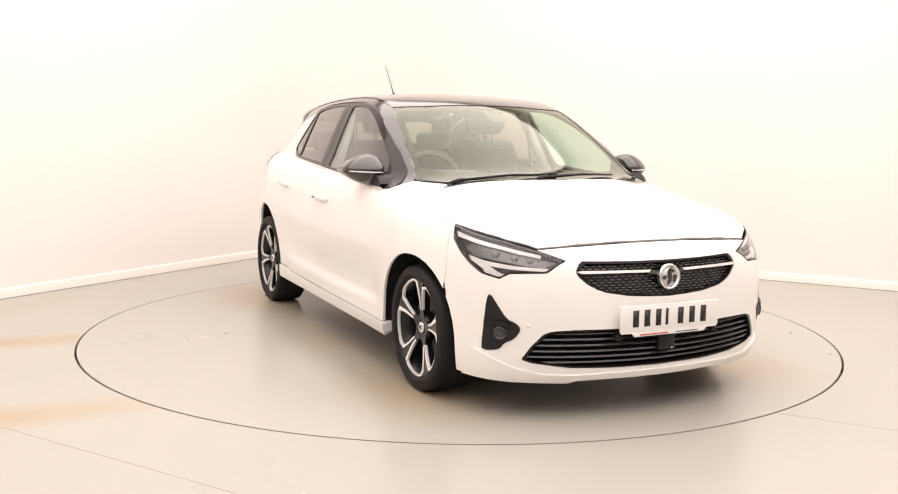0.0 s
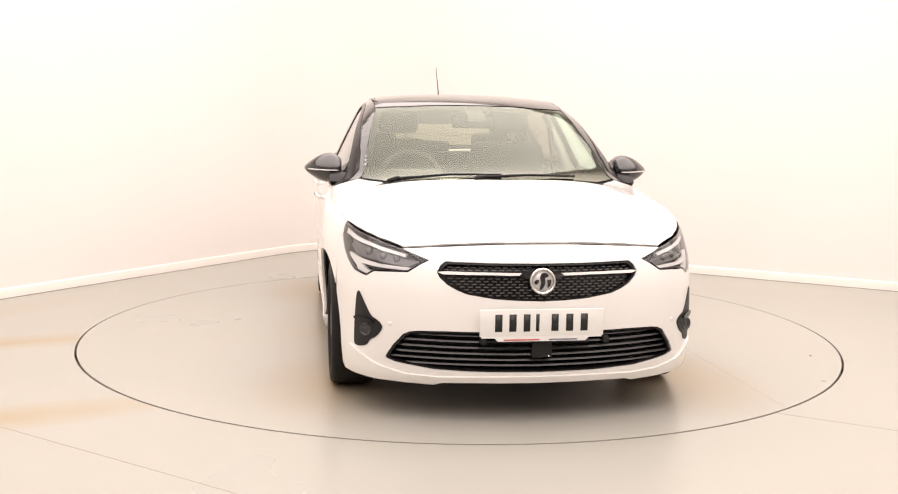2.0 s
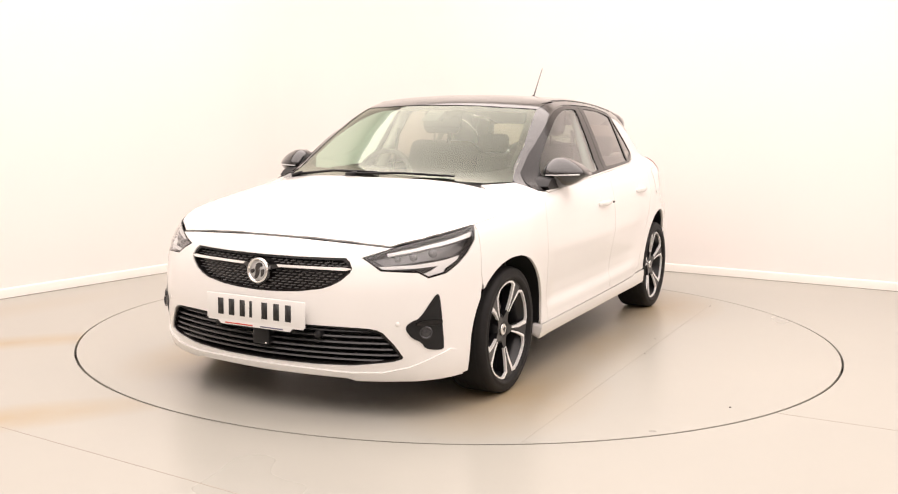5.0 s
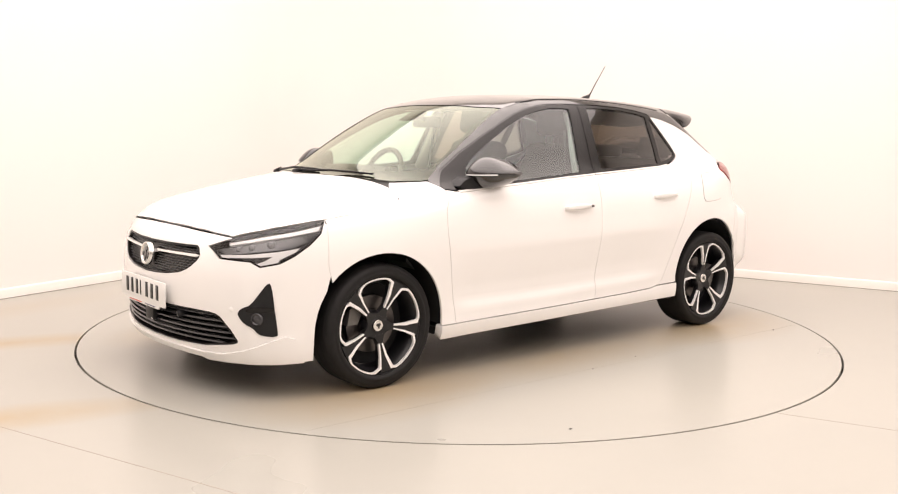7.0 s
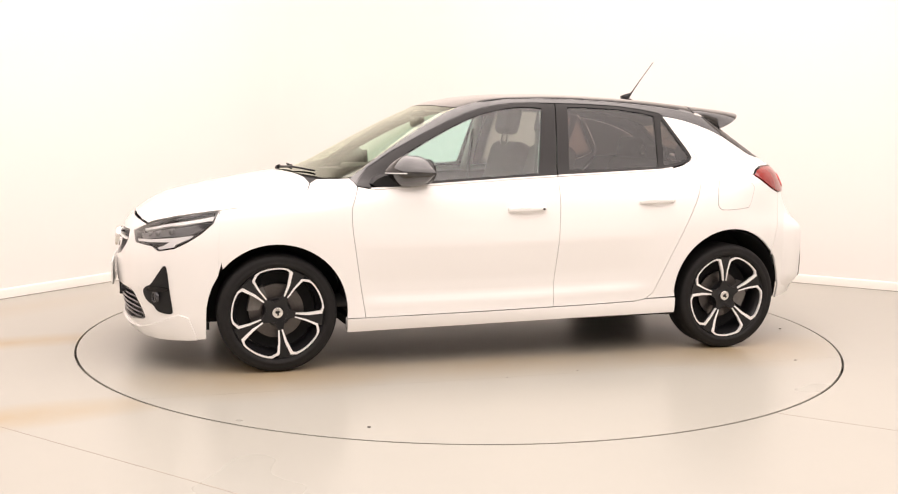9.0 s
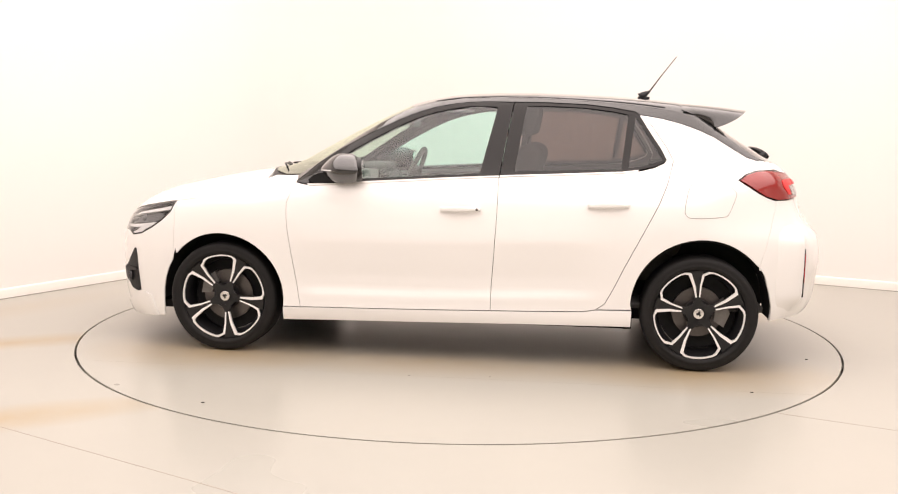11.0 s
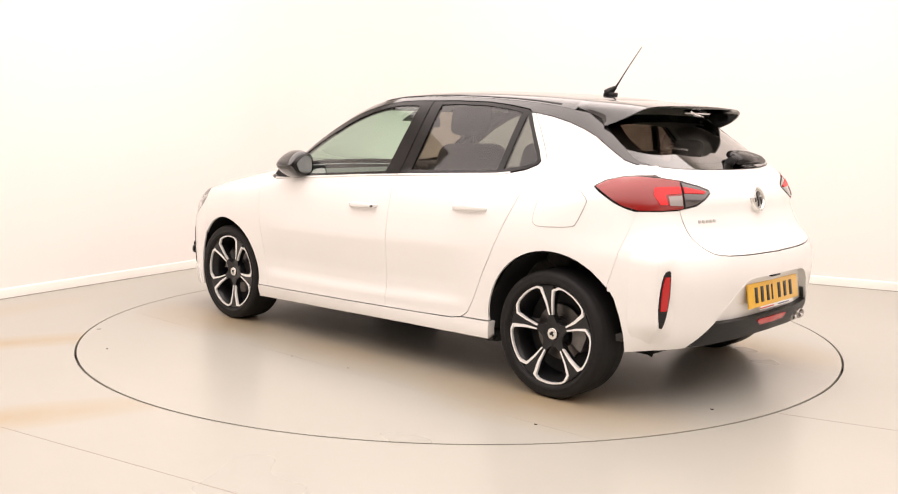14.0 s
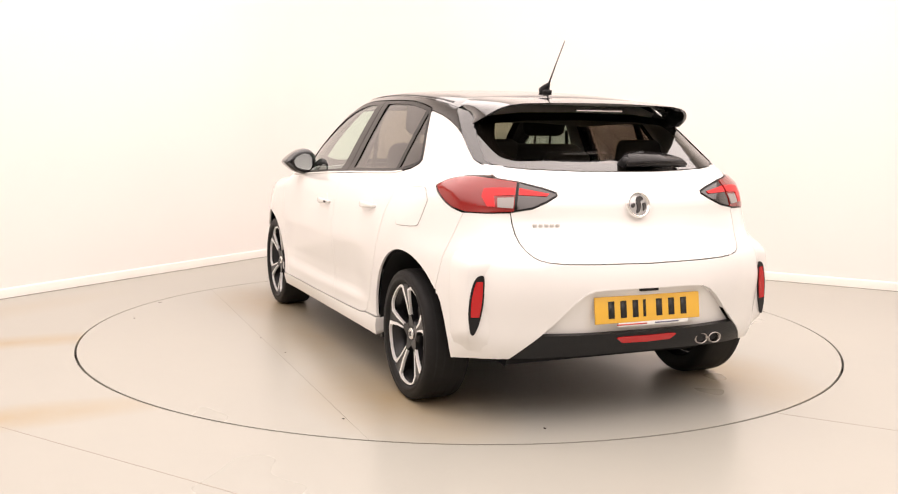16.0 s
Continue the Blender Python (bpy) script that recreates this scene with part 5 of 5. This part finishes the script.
# aerial
bm = bmesh.new()
tube(bm, [(-0.985, 0, 1.418), (-1.0, 0, 1.432), (-1.02, 0, 1.446), (-1.032, 0, 1.452)], [0.03, 0.022, 0.013, 0.008], 12)
aerial = part("aerial", bm, PLASTIC, car, "black rod aerial on a small foot")
part("rod", tube(bmesh.new(), [(-1.03, 0, 1.45), (-1.05, 0, 1.478), (-1.1, 0, 1.548), (-1.179, 0, 1.652)], [0.0055, 0.004, 0.0028, 0.0022], 8), INK, aerial)
part("foot", bm_box(bmesh.new(), -1.035, -0.965, -0.02, 0.02, 1.404, 1.424, 0.006), PLASTIC, aerial)

# door mirrors
for s, door in ((1, fdoors[0]), (-1, fdoors[1])):
    bm = bmesh.new()
    rings = []
    n, m = 28, 15
    for i in range(m):
        f = i / (m - 1)
        y = 0.765 + 0.195 * f
        k = 1 - 0.88 * ((f - 0.3) / 0.7) ** 1.9 if f > 0.3 else 1 - 0.4 * ((0.3 - f) / 0.3) ** 2
        if i == 0:
            k = 0.55
        hz, hx = 0.08 * k, 0.12 * k ** 0.7
        cz, cx = 1.007 - 0.004 * f, 0.615 - 0.035 * f
        ringv = []
        for j in range(n):
            a = 2 * math.pi * j / n
            ca, sa = math.cos(a), math.sin(a)
            ex = abs(ca) ** 0.75 * hx if ca > 0 else -abs(ca) ** 0.35 * 0.088
            ez = math.copysign(abs(sa) ** 0.8, sa) * hz
            lean = ez / 0.08
            ex *= (1 - 0.5 * lean if lean > 0 else 1 + 0.35 * lean) if ca > 0 else 1
            ringv.append(bm.verts.new((cx + ex, y * s, cz + ez)))
        rings.append(ringv)
    for ra, rb in zip(rings, rings[1:]):
        for j in range(n):
            bm.faces.new((ra[j], ra[(j + 1) % n], rb[(j + 1) % n], rb[j]))
    bm.faces.new(rings[0])
    bm.faces.new(rings[-1][::-1])
    bmesh.ops.recalc_face_normals(bm, faces=bm.faces[:])
    mirror = part("door_mirror", bm, BLACK, door, "gloss black door mirror")
    bm = bmesh.new()
    prism(bm, [(u * s, v) for u, v in rounded([(0.785, 0.95), (0.778, 1.0), (0.79, 1.06), (0.84, 1.072), (0.905, 1.045), (0.928, 1.01), (0.9, 0.96), (0.84, 0.94)], 2)], 0.492, 0.53, "x", 1.0)
    for v in bm.verts:
        v.co.x -= (abs(v.co.y) - 0.855) * 0.12
    part("mirror_rim", bm, SATIN, mirror)
    bm = bmesh.new()
    prism(bm, [((0.855 + (u - 0.855) * 0.82) * s, 1.004 + (v - 1.004) * 0.82) for u, v in rounded([(0.785, 0.95), (0.778, 1.0), (0.79, 1.06), (0.84, 1.072), (0.905, 1.045), (0.928, 1.01), (0.9, 0.96), (0.84, 0.94)], 2)], 0.489, 0.5, "x", 1.0)
    for v in bm.verts:
        v.co.x -= (abs(v.co.y) - 0.855) * 0.12
    part("mirror_glass", bm, MIRROR, mirror, "mirror glass", smooth=False)
    line = []
    for i in range(9):
        f = 0.1 + 0.8 * i / 8
        k = 1 - 0.88 * ((f - 0.3) / 0.7) ** 1.9 if f > 0.3 else 1 - 0.4 * ((0.3 - f) / 0.3) ** 2
        line.append((0.615 - 0.035 * f + 0.116 * k ** 0.7, (0.765 + 0.195 * f) * s, 0.994 + 0.006 * f))
    part("indicator", tube(bmesh.new(), line, 0.0035, 6), LAMP_WHITE, mirror, "slim white indicator")
    bm = bmesh.new()
    prism(bm, rounded([(0.83, 0.925), (0.76, 0.985), (0.68, 0.99), (0.6, 0.97), (0.58, 0.935), (0.65, 0.918)], 1), 0.74 * s, 0.83 * s, "y", 0.85)
    part("mirror_arm", sharpen(bm), PLASTIC, mirror)


# ---- wheels ----
def polar(r, deg):
    return (-r * math.cos(radians(deg)), r * math.sin(radians(deg)))


def make_wheel(front):
    """One left-hand wheel; its outer face looks to +y."""
    wheel = new("wheel")
    tagged(wheel, "black and silver alloy wheel")
    bm = lathe(bmesh.new(), [(0.215, -0.095), (0.25, -0.104), (0.281, -0.102), (0.293, -0.092), (0.2975, -0.076), (0.2982, -0.03), (0.2985, 0.0), (0.2982, 0.03), (0.2975, 0.076), (0.294, 0.09), (0.289, 0.097), (0.279, 0.1025), (0.268, 0.104), (0.261, 0.1025), (0.257, 0.1048), (0.25, 0.105), (0.242, 0.1005), (0.236, 0.092), (0.222, 0.07)], 96)
    bmesh.ops.recalc_face_normals(bm, faces=bm.faces[:])
    tyre = part("tyre", sharpen(bm, 50), RUBBER, wheel, "black rubber tyre")
    for h in (-0.06, -0.022, 0.022, 0.06):
        part("tread_groove", lathe(bmesh.new(), [(0.2984, h - 0.004), (0.2987, h), (0.2984, h + 0.004)], 64), LINER, tyre)
    bm = lathe(bmesh.new(), [(0.233, 0.088), (0.2305, 0.09), (0.227, 0.084), (0.222, 0.072), (0.205, 0.055), (0.2, -0.05), (0.212, -0.09)], 80)
    bmesh.ops.recalc_face_normals(bm, faces=bm.faces[:])
    rim = part("rim", sharpen(bm, 50), ALLOY_DARK, wheel, "gloss black alloy rim")
    for k in range(5):
        a = 95.5 + 72 * k
        b = bmesh.new()
        shape = [polar(0.055, a - 34), polar(0.075, a - 14), polar(0.1, a - 5.5), polar(0.15, a - 6.2), polar(0.2, a - 7.6), polar(0.229, a - 9), polar(0.229, a + 9), polar(0.2, a + 7), polar(0.15, a + 5.8), polar(0.1, a + 5.5), polar(0.075, a + 14), polar(0.055, a + 34)]
        lo = [b.verts.new((u, 0.035, v)) for u, v in shape]
        hi = [b.verts.new((u, 0.066 + 0.022 * min(1, max(0, (math.hypot(u, v) - 0.06) / 0.15)), v)) for u, v in shape]
        cn = [b.verts.new((u * 0.97, hi[i].co.y - 0.012, v * 0.97)) for i, (u, v) in enumerate(shape)]
        n = len(shape)
        b.faces.new(hi)
        for i in range(n):
            b.faces.new((lo[i], lo[(i + 1) % n], hi[(i + 1) % n], hi[i]))
        bmesh.ops.delete(b, geom=cn, context="VERTS")
        bmesh.ops.recalc_face_normals(b, faces=b.faces[:])
        part("spoke", sharpen(b, 40), ALLOY_DARK, rim)
        # machined band round the opening, from one spoke's edge to the next
        line = [(0.088, a - 6, 0.006), (0.15, a - 6.8, 0.009), (0.205, a - 9, 0.013), (0.224, a - 17, 0.011)] + [(0.2275, a - 17 - 5 * i, 0.0075) for i in range(1, 8)] + [(0.2265, a - 57, 0.0095), (0.216, a - 63.0, 0.017), (0.15, a - 66.2, 0.013), (0.088, a - 67, 0.007)]
        b = bmesh.new()
        prev = None
        pts = [Vector((polar(r, g)[0], 0, polar(r, g)[1])) for r, g, w in line]
        for i, (r, g, w) in enumerate(line):
            d = (pts[min(i + 1, len(pts) - 1)] - pts[max(0, i - 1)]).normalized()
            side = Vector((d.z, 0, -d.x)) * w / 2
            hgt = Vector((0, 0.0675 + 0.023 * min(1, max(0, (r - 0.06) / 0.15)), 0))
            q = [b.verts.new(pts[i] + side + hgt), b.verts.new(pts[i] - side + hgt), b.verts.new(pts[i] - side * 1.1 + hgt - Vector((0, 0.012, 0))), b.verts.new(pts[i] + side * 1.1 + hgt - Vector((0, 0.012, 0)))]
            if prev:
                for j in range(4):
                    b.faces.new((prev[j], prev[(j + 1) % 4], q[(j + 1) % 4], q[j]))
            prev = q
        bmesh.ops.recalc_face_normals(b, faces=b.faces[:])
        part("machined_edge", sharpen(b, 40), ALLOY, rim, "bright machined edge", smooth=True)
    hub = part("hub", sharpen(lathe(bmesh.new(), [(0.03, 0.06), (0.045, 0.0655), (0.062, 0.0635), (0.07, 0.05), (0.07, 0.02)], 48), 40), ALLOY_DARK, rim)
    part("hub_cap", lathe(bmesh.new(), [(0.0005, 0.071), (0.017, 0.0705), (0.0225, 0.068), (0.0255, 0.07), (0.027, 0.066), (0.027, 0.05)], 32), CHROME, rim, "chrome hub cap")
    b = bmesh.new()
    prism(b, [(u * 0.02, v * 0.02) for u, v in rounded([(-0.6, 0.5), (0.1, 0.7), (0.3, 0.2), (0.7, 0.3), (0.5, -0.5), (0.0, -0.2), (-0.2, -0.7), (-0.7, -0.3), (-0.2, 0.1)], 1)], 0.0705, 0.0718, "y")
    part("cap_relief", b, INK, rim, smooth=False)
    for k in range(4):
        u, v = polar(0.053, 51 + 90 * k)
        part("wheel_bolt", lathe(bmesh.new(), [(0.0005, 0.066), (0.006, 0.066), (0.008, 0.063), (0.0115, 0.0655), (0.0115, 0.05)], 12), ALLOY_DARK, rim).location = (u, 0, v)
    brake = part("brake_disc", sharpen(lathe(bmesh.new(), [(0.06, 0.02), (0.07, 0.018), (0.075, 0.004), (0.138 if front else 0.13, 0.004), (0.138 if front else 0.13, -0.02), (0.07, -0.02)], 64), 40), STEEL, wheel, "steel brake disc")
    b = bmesh.new()
    prism(b, [polar(r, g) for r, g in ((0.09, -28), (0.155, -30), (0.165, 0), (0.155, 30), (0.09, 28), (0.085, 0))] if not front else [polar(r, g) for r, g in ((0.09, 152), (0.15, 150), (0.16, 180), (0.15, 210), (0.09, 208), (0.085, 180))], -0.045, 0.028, "y", 0.95)
    part("brake_caliper", sharpen(b), material("caliper_grey", (0.2, 0.19, 0.18), 0.5, metal=0.6, vary=0.2, grain=60), wheel, "grey caliper")
    part("back_plate", lathe(bmesh.new(), [(0.02, -0.03), (0.2, -0.03)], 32), LINER, wheel)
    return wheel


rear_wheel, front_wheel = make_wheel(False), make_wheel(True)
for proto, x, phase in ((rear_wheel, -1.269, 0), (front_wheel, 1.269, 32.5)):
    proto.parent = car
    wm = pose(x, 0.744, 0.2945, 0, 0, 0) @ pose(0, 0, 0, 0, -phase, 0)
    proto.matrix_basis = wm
    copy_thing(proto, pose(x, -0.744, 0.2945, 0, 0, 180) @ pose(0, 0, 0, 0, 20 - phase, 0))

# wheel arch liners
for x in (1.27, -1.272):
    for s in (1, -1):
        b = bmesh.new()
        bands = []
        for i in range(41):
            a = radians(-8 + 196 * i / 40)
            u, v = math.cos(a), math.sin(a)
            edge = max(0.7, float(cast([(x + 0.357 * u, 0.315 + 0.357 * v)], "side")[0][1]) - 0.02)
            bands.append([b.verts.new((r * u, h * s, r * v)) for r, h in ((0.366, 0.5), (0.368, 0.7), (0.366, edge - 0.015), (0.357, edge))])
        for ra, rb in zip(bands, bands[1:]):
            for i in range(3):
                b.faces.new((ra[i], ra[i + 1], rb[i + 1], rb[i]))
        liner = part("arch_liner", b, LINER, car)
        liner.location = (x, 0, 0.315)
        b = lathe(bmesh.new(), [(0.0005, 0.0), (0.362, 0.0)], 32, "y", radians(-20), radians(200))
        part("liner_wall", b, LINER, liner).location = (0, 0.5 * s, 0)
both("mud_flap", [(-0.84, 0.222), (-0.93, 0.222), (-0.925, 0.2), (-0.89, 0.195)], "side", PLASTIC, 0.03, push=-0.02, depth=0.03)

# underbody and dark inner skin behind the panels
bm = bmesh.new()
prism(bm, [(1.85, 0.5), (1.7, 0.7), (1.6, 0.7), (1.6, 0.5), (0.93, 0.5), (0.9, 0.8), (-0.93, 0.8), (-0.95, 0.5), (-1.6, 0.5), (-1.6, -0.5), (-0.95, -0.5), (-0.93, -0.8), (0.9, -0.8), (0.93, -0.5), (1.6, -0.5), (1.6, -0.7), (1.7, -0.7), (1.85, -0.5)], 0.2, 0.24, "z")
part("underbody", bm, LINER, car, smooth=False)
for y, w in ((0.3, 0.05), (-0.25, 0.07)):
    part("under_rail", bm_box(bmesh.new(), -1.2, 1.0, y - w, y + w, 0.165, 0.2, 0.01), PLASTIC, car)
part("silencer", bm_box(bmesh.new(), -1.78, -1.55, -0.42, 0.2, 0.25, 0.34, 0.035), LINER, car)
both("inner_skin", [(0.86, 0.24), (0.86, 0.9), (0.4, 0.93), (-0.2, 0.965), (-0.9, 0.985), (-1.06, 0.985), (-1.02, 0.8), (-0.9, 0.58), (-0.79, 0.3), (-0.7, 0.24)], "side", DASH, 0.06, push=-0.05, depth=0.0)
both("inner_skin_wing", [(0.86, 0.66), (0.86, 0.93), (1.1, 0.85), (1.5, 0.78), (1.5, 0.7), (1.2, 0.67)], "side", LINER, 0.06, push=-0.03, depth=0.0)
both("inner_skin_quarter", [(-0.95, 0.7), (-1.09, 0.98), (-1.1, 1.05), (-1.4, 1.08), (-1.56, 1.05), (-1.55, 0.7), (-1.3, 0.69)], "side", LINER, 0.06, push=-0.03, depth=0.0)
part("inner_skin_nose", panel([fq(0, 0.18), fq(0.7, 0.18), fq(0.7, 0.62), fq(0.55, 0.7), fq(0.0, 0.74)], "front", 0.06, push=-0.11, depth=0.0, mirror=True), LINER, car)
part("inner_skin_tail", panel([bq(0, 0.25), bq(0.7, 0.25), bq(0.72, 0.9), bq(0.6, 1.03), bq(0.0, 1.04)], "rear", 0.06, push=-0.15, depth=0.0, mirror=True), LINER, car)
part("inner_bonnet", panel([(1.9, 0), (1.8, 0.6), (1.5, 0.72), (1.1, 0.7), (1.05, 0.5), (1.15, 0.0)], "top", 0.06, push=-0.03, depth=0.0, mirror=True), LINER, car)

# ---- cabin ----
part("headliner", panel([(0.32, 0.0), (0.3, 0.36), (0.25, 0.54), (-0.2, 0.535), (-1.2, 0.53), (-1.35, 0.4), (-1.4, 0.0)], "top", 0.06, push=-0.025, depth=0.0, mirror=True), HEADLINER, car)
part("cabin_floor", bm_box(bmesh.new(), -1.6, 1.0, -0.74, 0.74, 0.3, 0.33), DASH, car)
bm = bmesh.new()
prism(bm, rounded([(1.08, 0.9), (0.86, 0.96), (0.66, 0.965), (0.56, 0.93), (0.5, 0.85), (0.5, 0.7), (0.6, 0.55), (1.0, 0.45)], 1), -0.7, 0.7, "y")
dash = part("dashboard", sharpen(bm), DASH, car, "dark dashboard")
part("instrument_hood", bm_box(bmesh.new(), 0.56, 0.74, -0.52, -0.22, 0.94, 1.0, 0.025), DASH, dash)
part("screen", bm_box(bmesh.new(), 0.54, 0.56, -0.13, 0.13, 0.86, 0.97, 0.006), SATIN, dash)
part("centre_console", bm_box(bmesh.new(), -0.5, 0.55, -0.1, 0.1, 0.33, 0.6, 0.03), DASH, car)


def torus(bm, R, r, n=40, m=10):
    rg = []
    for i in range(n):
        a = 2 * math.pi * i / n
        rg.append([bm.verts.new(((r * math.sin(2 * math.pi * j / m)), (R + r * math.cos(2 * math.pi * j / m)) * math.cos(a), (R + r * math.cos(2 * math.pi * j / m)) * math.sin(a))) for j in range(m)])
    for i in range(n):
        for j in range(m):
            bm.faces.new((rg[i][j], rg[(i + 1) % n][j], rg[(i + 1) % n][(j + 1) % m], rg[i][(j + 1) % m]))
    bmesh.ops.recalc_face_normals(bm, faces=bm.faces[:])
    return bm


wheel_s = part("steering_wheel", torus(bmesh.new(), 0.178, 0.016), DASH, car, "dark steering wheel")
wheel_s.matrix_local = pose(0.42, -0.36, 0.92, 0, -22, 0)
part("steering_boss", bm_box(bmesh.new(), -0.02, 0.04, -0.07, 0.07, -0.07, 0.06, 0.02), DASH, wheel_s)
part("steering_spoke", bm_box(bmesh.new(), -0.01, 0.015, -0.17, 0.17, -0.02, 0.02, 0.006), DASH, wheel_s)
part("steering_spoke", bm_box(bmesh.new(), -0.01, 0.015, -0.02, 0.02, -0.17, 0.0, 0.006), DASH, wheel_s)


def cushion(x0, x1, y0, y1, z0, z1, r=0.05):
    b = bm_box(bmesh.new(), x0, x1, y0, y1, z0, z1)
    bmesh.ops.bevel(b, geom=b.edges[:], offset=r, segments=4, profile=0.5, affect="EDGES")
    return b


for s in (1, -1):
    seat = part("front_seat", cushion(-0.3, 0.28, 0.36 * s - 0.25, 0.36 * s + 0.25, 0.42, 0.62, 0.07), FABRIC, car, "dark fabric front seat")
    back_rest = part("backrest", cushion(-0.07, 0.08, 0.36 * s - 0.24, 0.36 * s + 0.24, 0.0, 0.6, 0.065), FABRIC, seat)
    back_rest.matrix_local = pose(-0.22, 0, 0.56, 0, -16, 0)
    hr = part("headrest", cushion(-0.05, 0.05, 0.36 * s - 0.13, 0.36 * s + 0.13, 0.66, 0.85, 0.045), FABRIC, seat)
    hr.matrix_local = pose(-0.2, 0, 0.54, 0, -11, 0)
    for d in (-0.05, 0.05):
        part("headrest_post", tube(bmesh.new(), [(0, 0.36 * s + d, 0.58), (0, 0.36 * s + d, 0.7)], 0.007, 8), STEEL, seat).matrix_local = pose(-0.2, 0, 0.54, 0, -11, 0)
bench = part("rear_bench", cushion(-1.15, -0.65, -0.62, 0.62, 0.42, 0.62, 0.07), FABRIC, car, "dark fabric rear bench")
part("backrest", cushion(-0.07, 0.07, -0.62, 0.62, 0.0, 0.5, 0.06), FABRIC, bench).matrix_local = pose(-1.1, 0, 0.56, 0, -18, 0)
for y in (-0.4, 0.0, 0.4):
    part("headrest", cushion(-0.04, 0.04, y - 0.12, y + 0.12, 0.5, 0.64 if y else 0.58, 0.035), FABRIC, bench).matrix_local = pose(-1.1, 0, 0.56, 0, -14, 0)
part("parcel_shelf", bm_box(bmesh.new(), -1.62, -1.24, -0.56, 0.56, 0.93, 0.95, 0.006), DASH, car)
mir = part("rear_view_mirror", cushion(0.34, 0.375, -0.12, 0.12, 1.225, 1.29, 0.015), PLASTIC, car, "dark rear-view mirror")
part("mirror_stem", tube(bmesh.new(), [(0.37, 0, 1.27), (0.44, 0, 1.3)], 0.012, 8), PLASTIC, mir)
bm = bmesh.new()
prism(bm, rounded([(0.4, 1.33), (0.4, 1.295), (0.46, 1.275), (0.525, 1.262), (0.515, 1.27), (0.45, 1.305)], 1), -0.05, 0.05, "y")
part("sensor_housing", sharpen(bm), PLASTIC, car, "black camera housing behind the windscreen")
for s in (1, -1):
    vis = part("sun_visor", bm_box(bmesh.new(), 0.04, 0.2, min(0.1 * s, 0.42 * s), max(0.1 * s, 0.42 * s), 1.325, 1.338, 0.005), HEADLINER, car)
    vis.matrix_local = pose(0, 0, 0.0, 0, 0, 0)
    part("pillar_trim", tube(bmesh.new(), [(-0.17, 0.74 * s, 0.95), (-0.2, 0.66 * s, 1.15), (-0.22, 0.58 * s, 1.32)], [0.04, 0.035, 0.03], 8), HEADLINER, car)
    part("seat_belt", tube(bmesh.new(), [(-0.18, 0.6 * s, 1.22), (-0.16, 0.62 * s, 1.0), (-0.15, 0.66 * s, 0.6)], 0.012, 4), FABRIC, car)

TURN = [(0.0, -63.32), (0.5, -65.24), (1.0, -69.13), (1.5, -74.28), (2.0, -80.46), (2.5, -86.3), (3.0, -92.48), (3.5, -98.24), (4.0, -104.44), (4.5, -110.18), (5.0, -116.34), (5.5, -122.24), (6.0, -128.13), (6.5, -134.02), (7.0, -139.91), (7.5, -145.71), (8.0, -151.82), (8.5, -157.35), (9.0, -163.38), (9.5, -169.0), (10.0, -174.9), (10.5, -180.8), (11.0, -186.71), (11.5, -192.61), (12.0, -198.7), (12.5, -204.44), (13.0, -210.46), (13.5, -216.31), (14.0, -222.38), (14.5, -228.14), (15.0, -234.2), (15.5, -239.96), (16.0, -246.17)]


def motions():
    ox, oy = -0.076, 0.0175
    rows = []
    for t, a in TURN:
        c, s = math.cos(radians(a)), math.sin(radians(a))
        rows.append((t, pose(c * ox - s * oy, s * ox + c * oy, 0.004, 0, 0, a)))
    walk(car, rows)
    walk(turntable, [(t, pose(0, 0, 0, 0, 0, a)) for t, a in TURN])


motions()
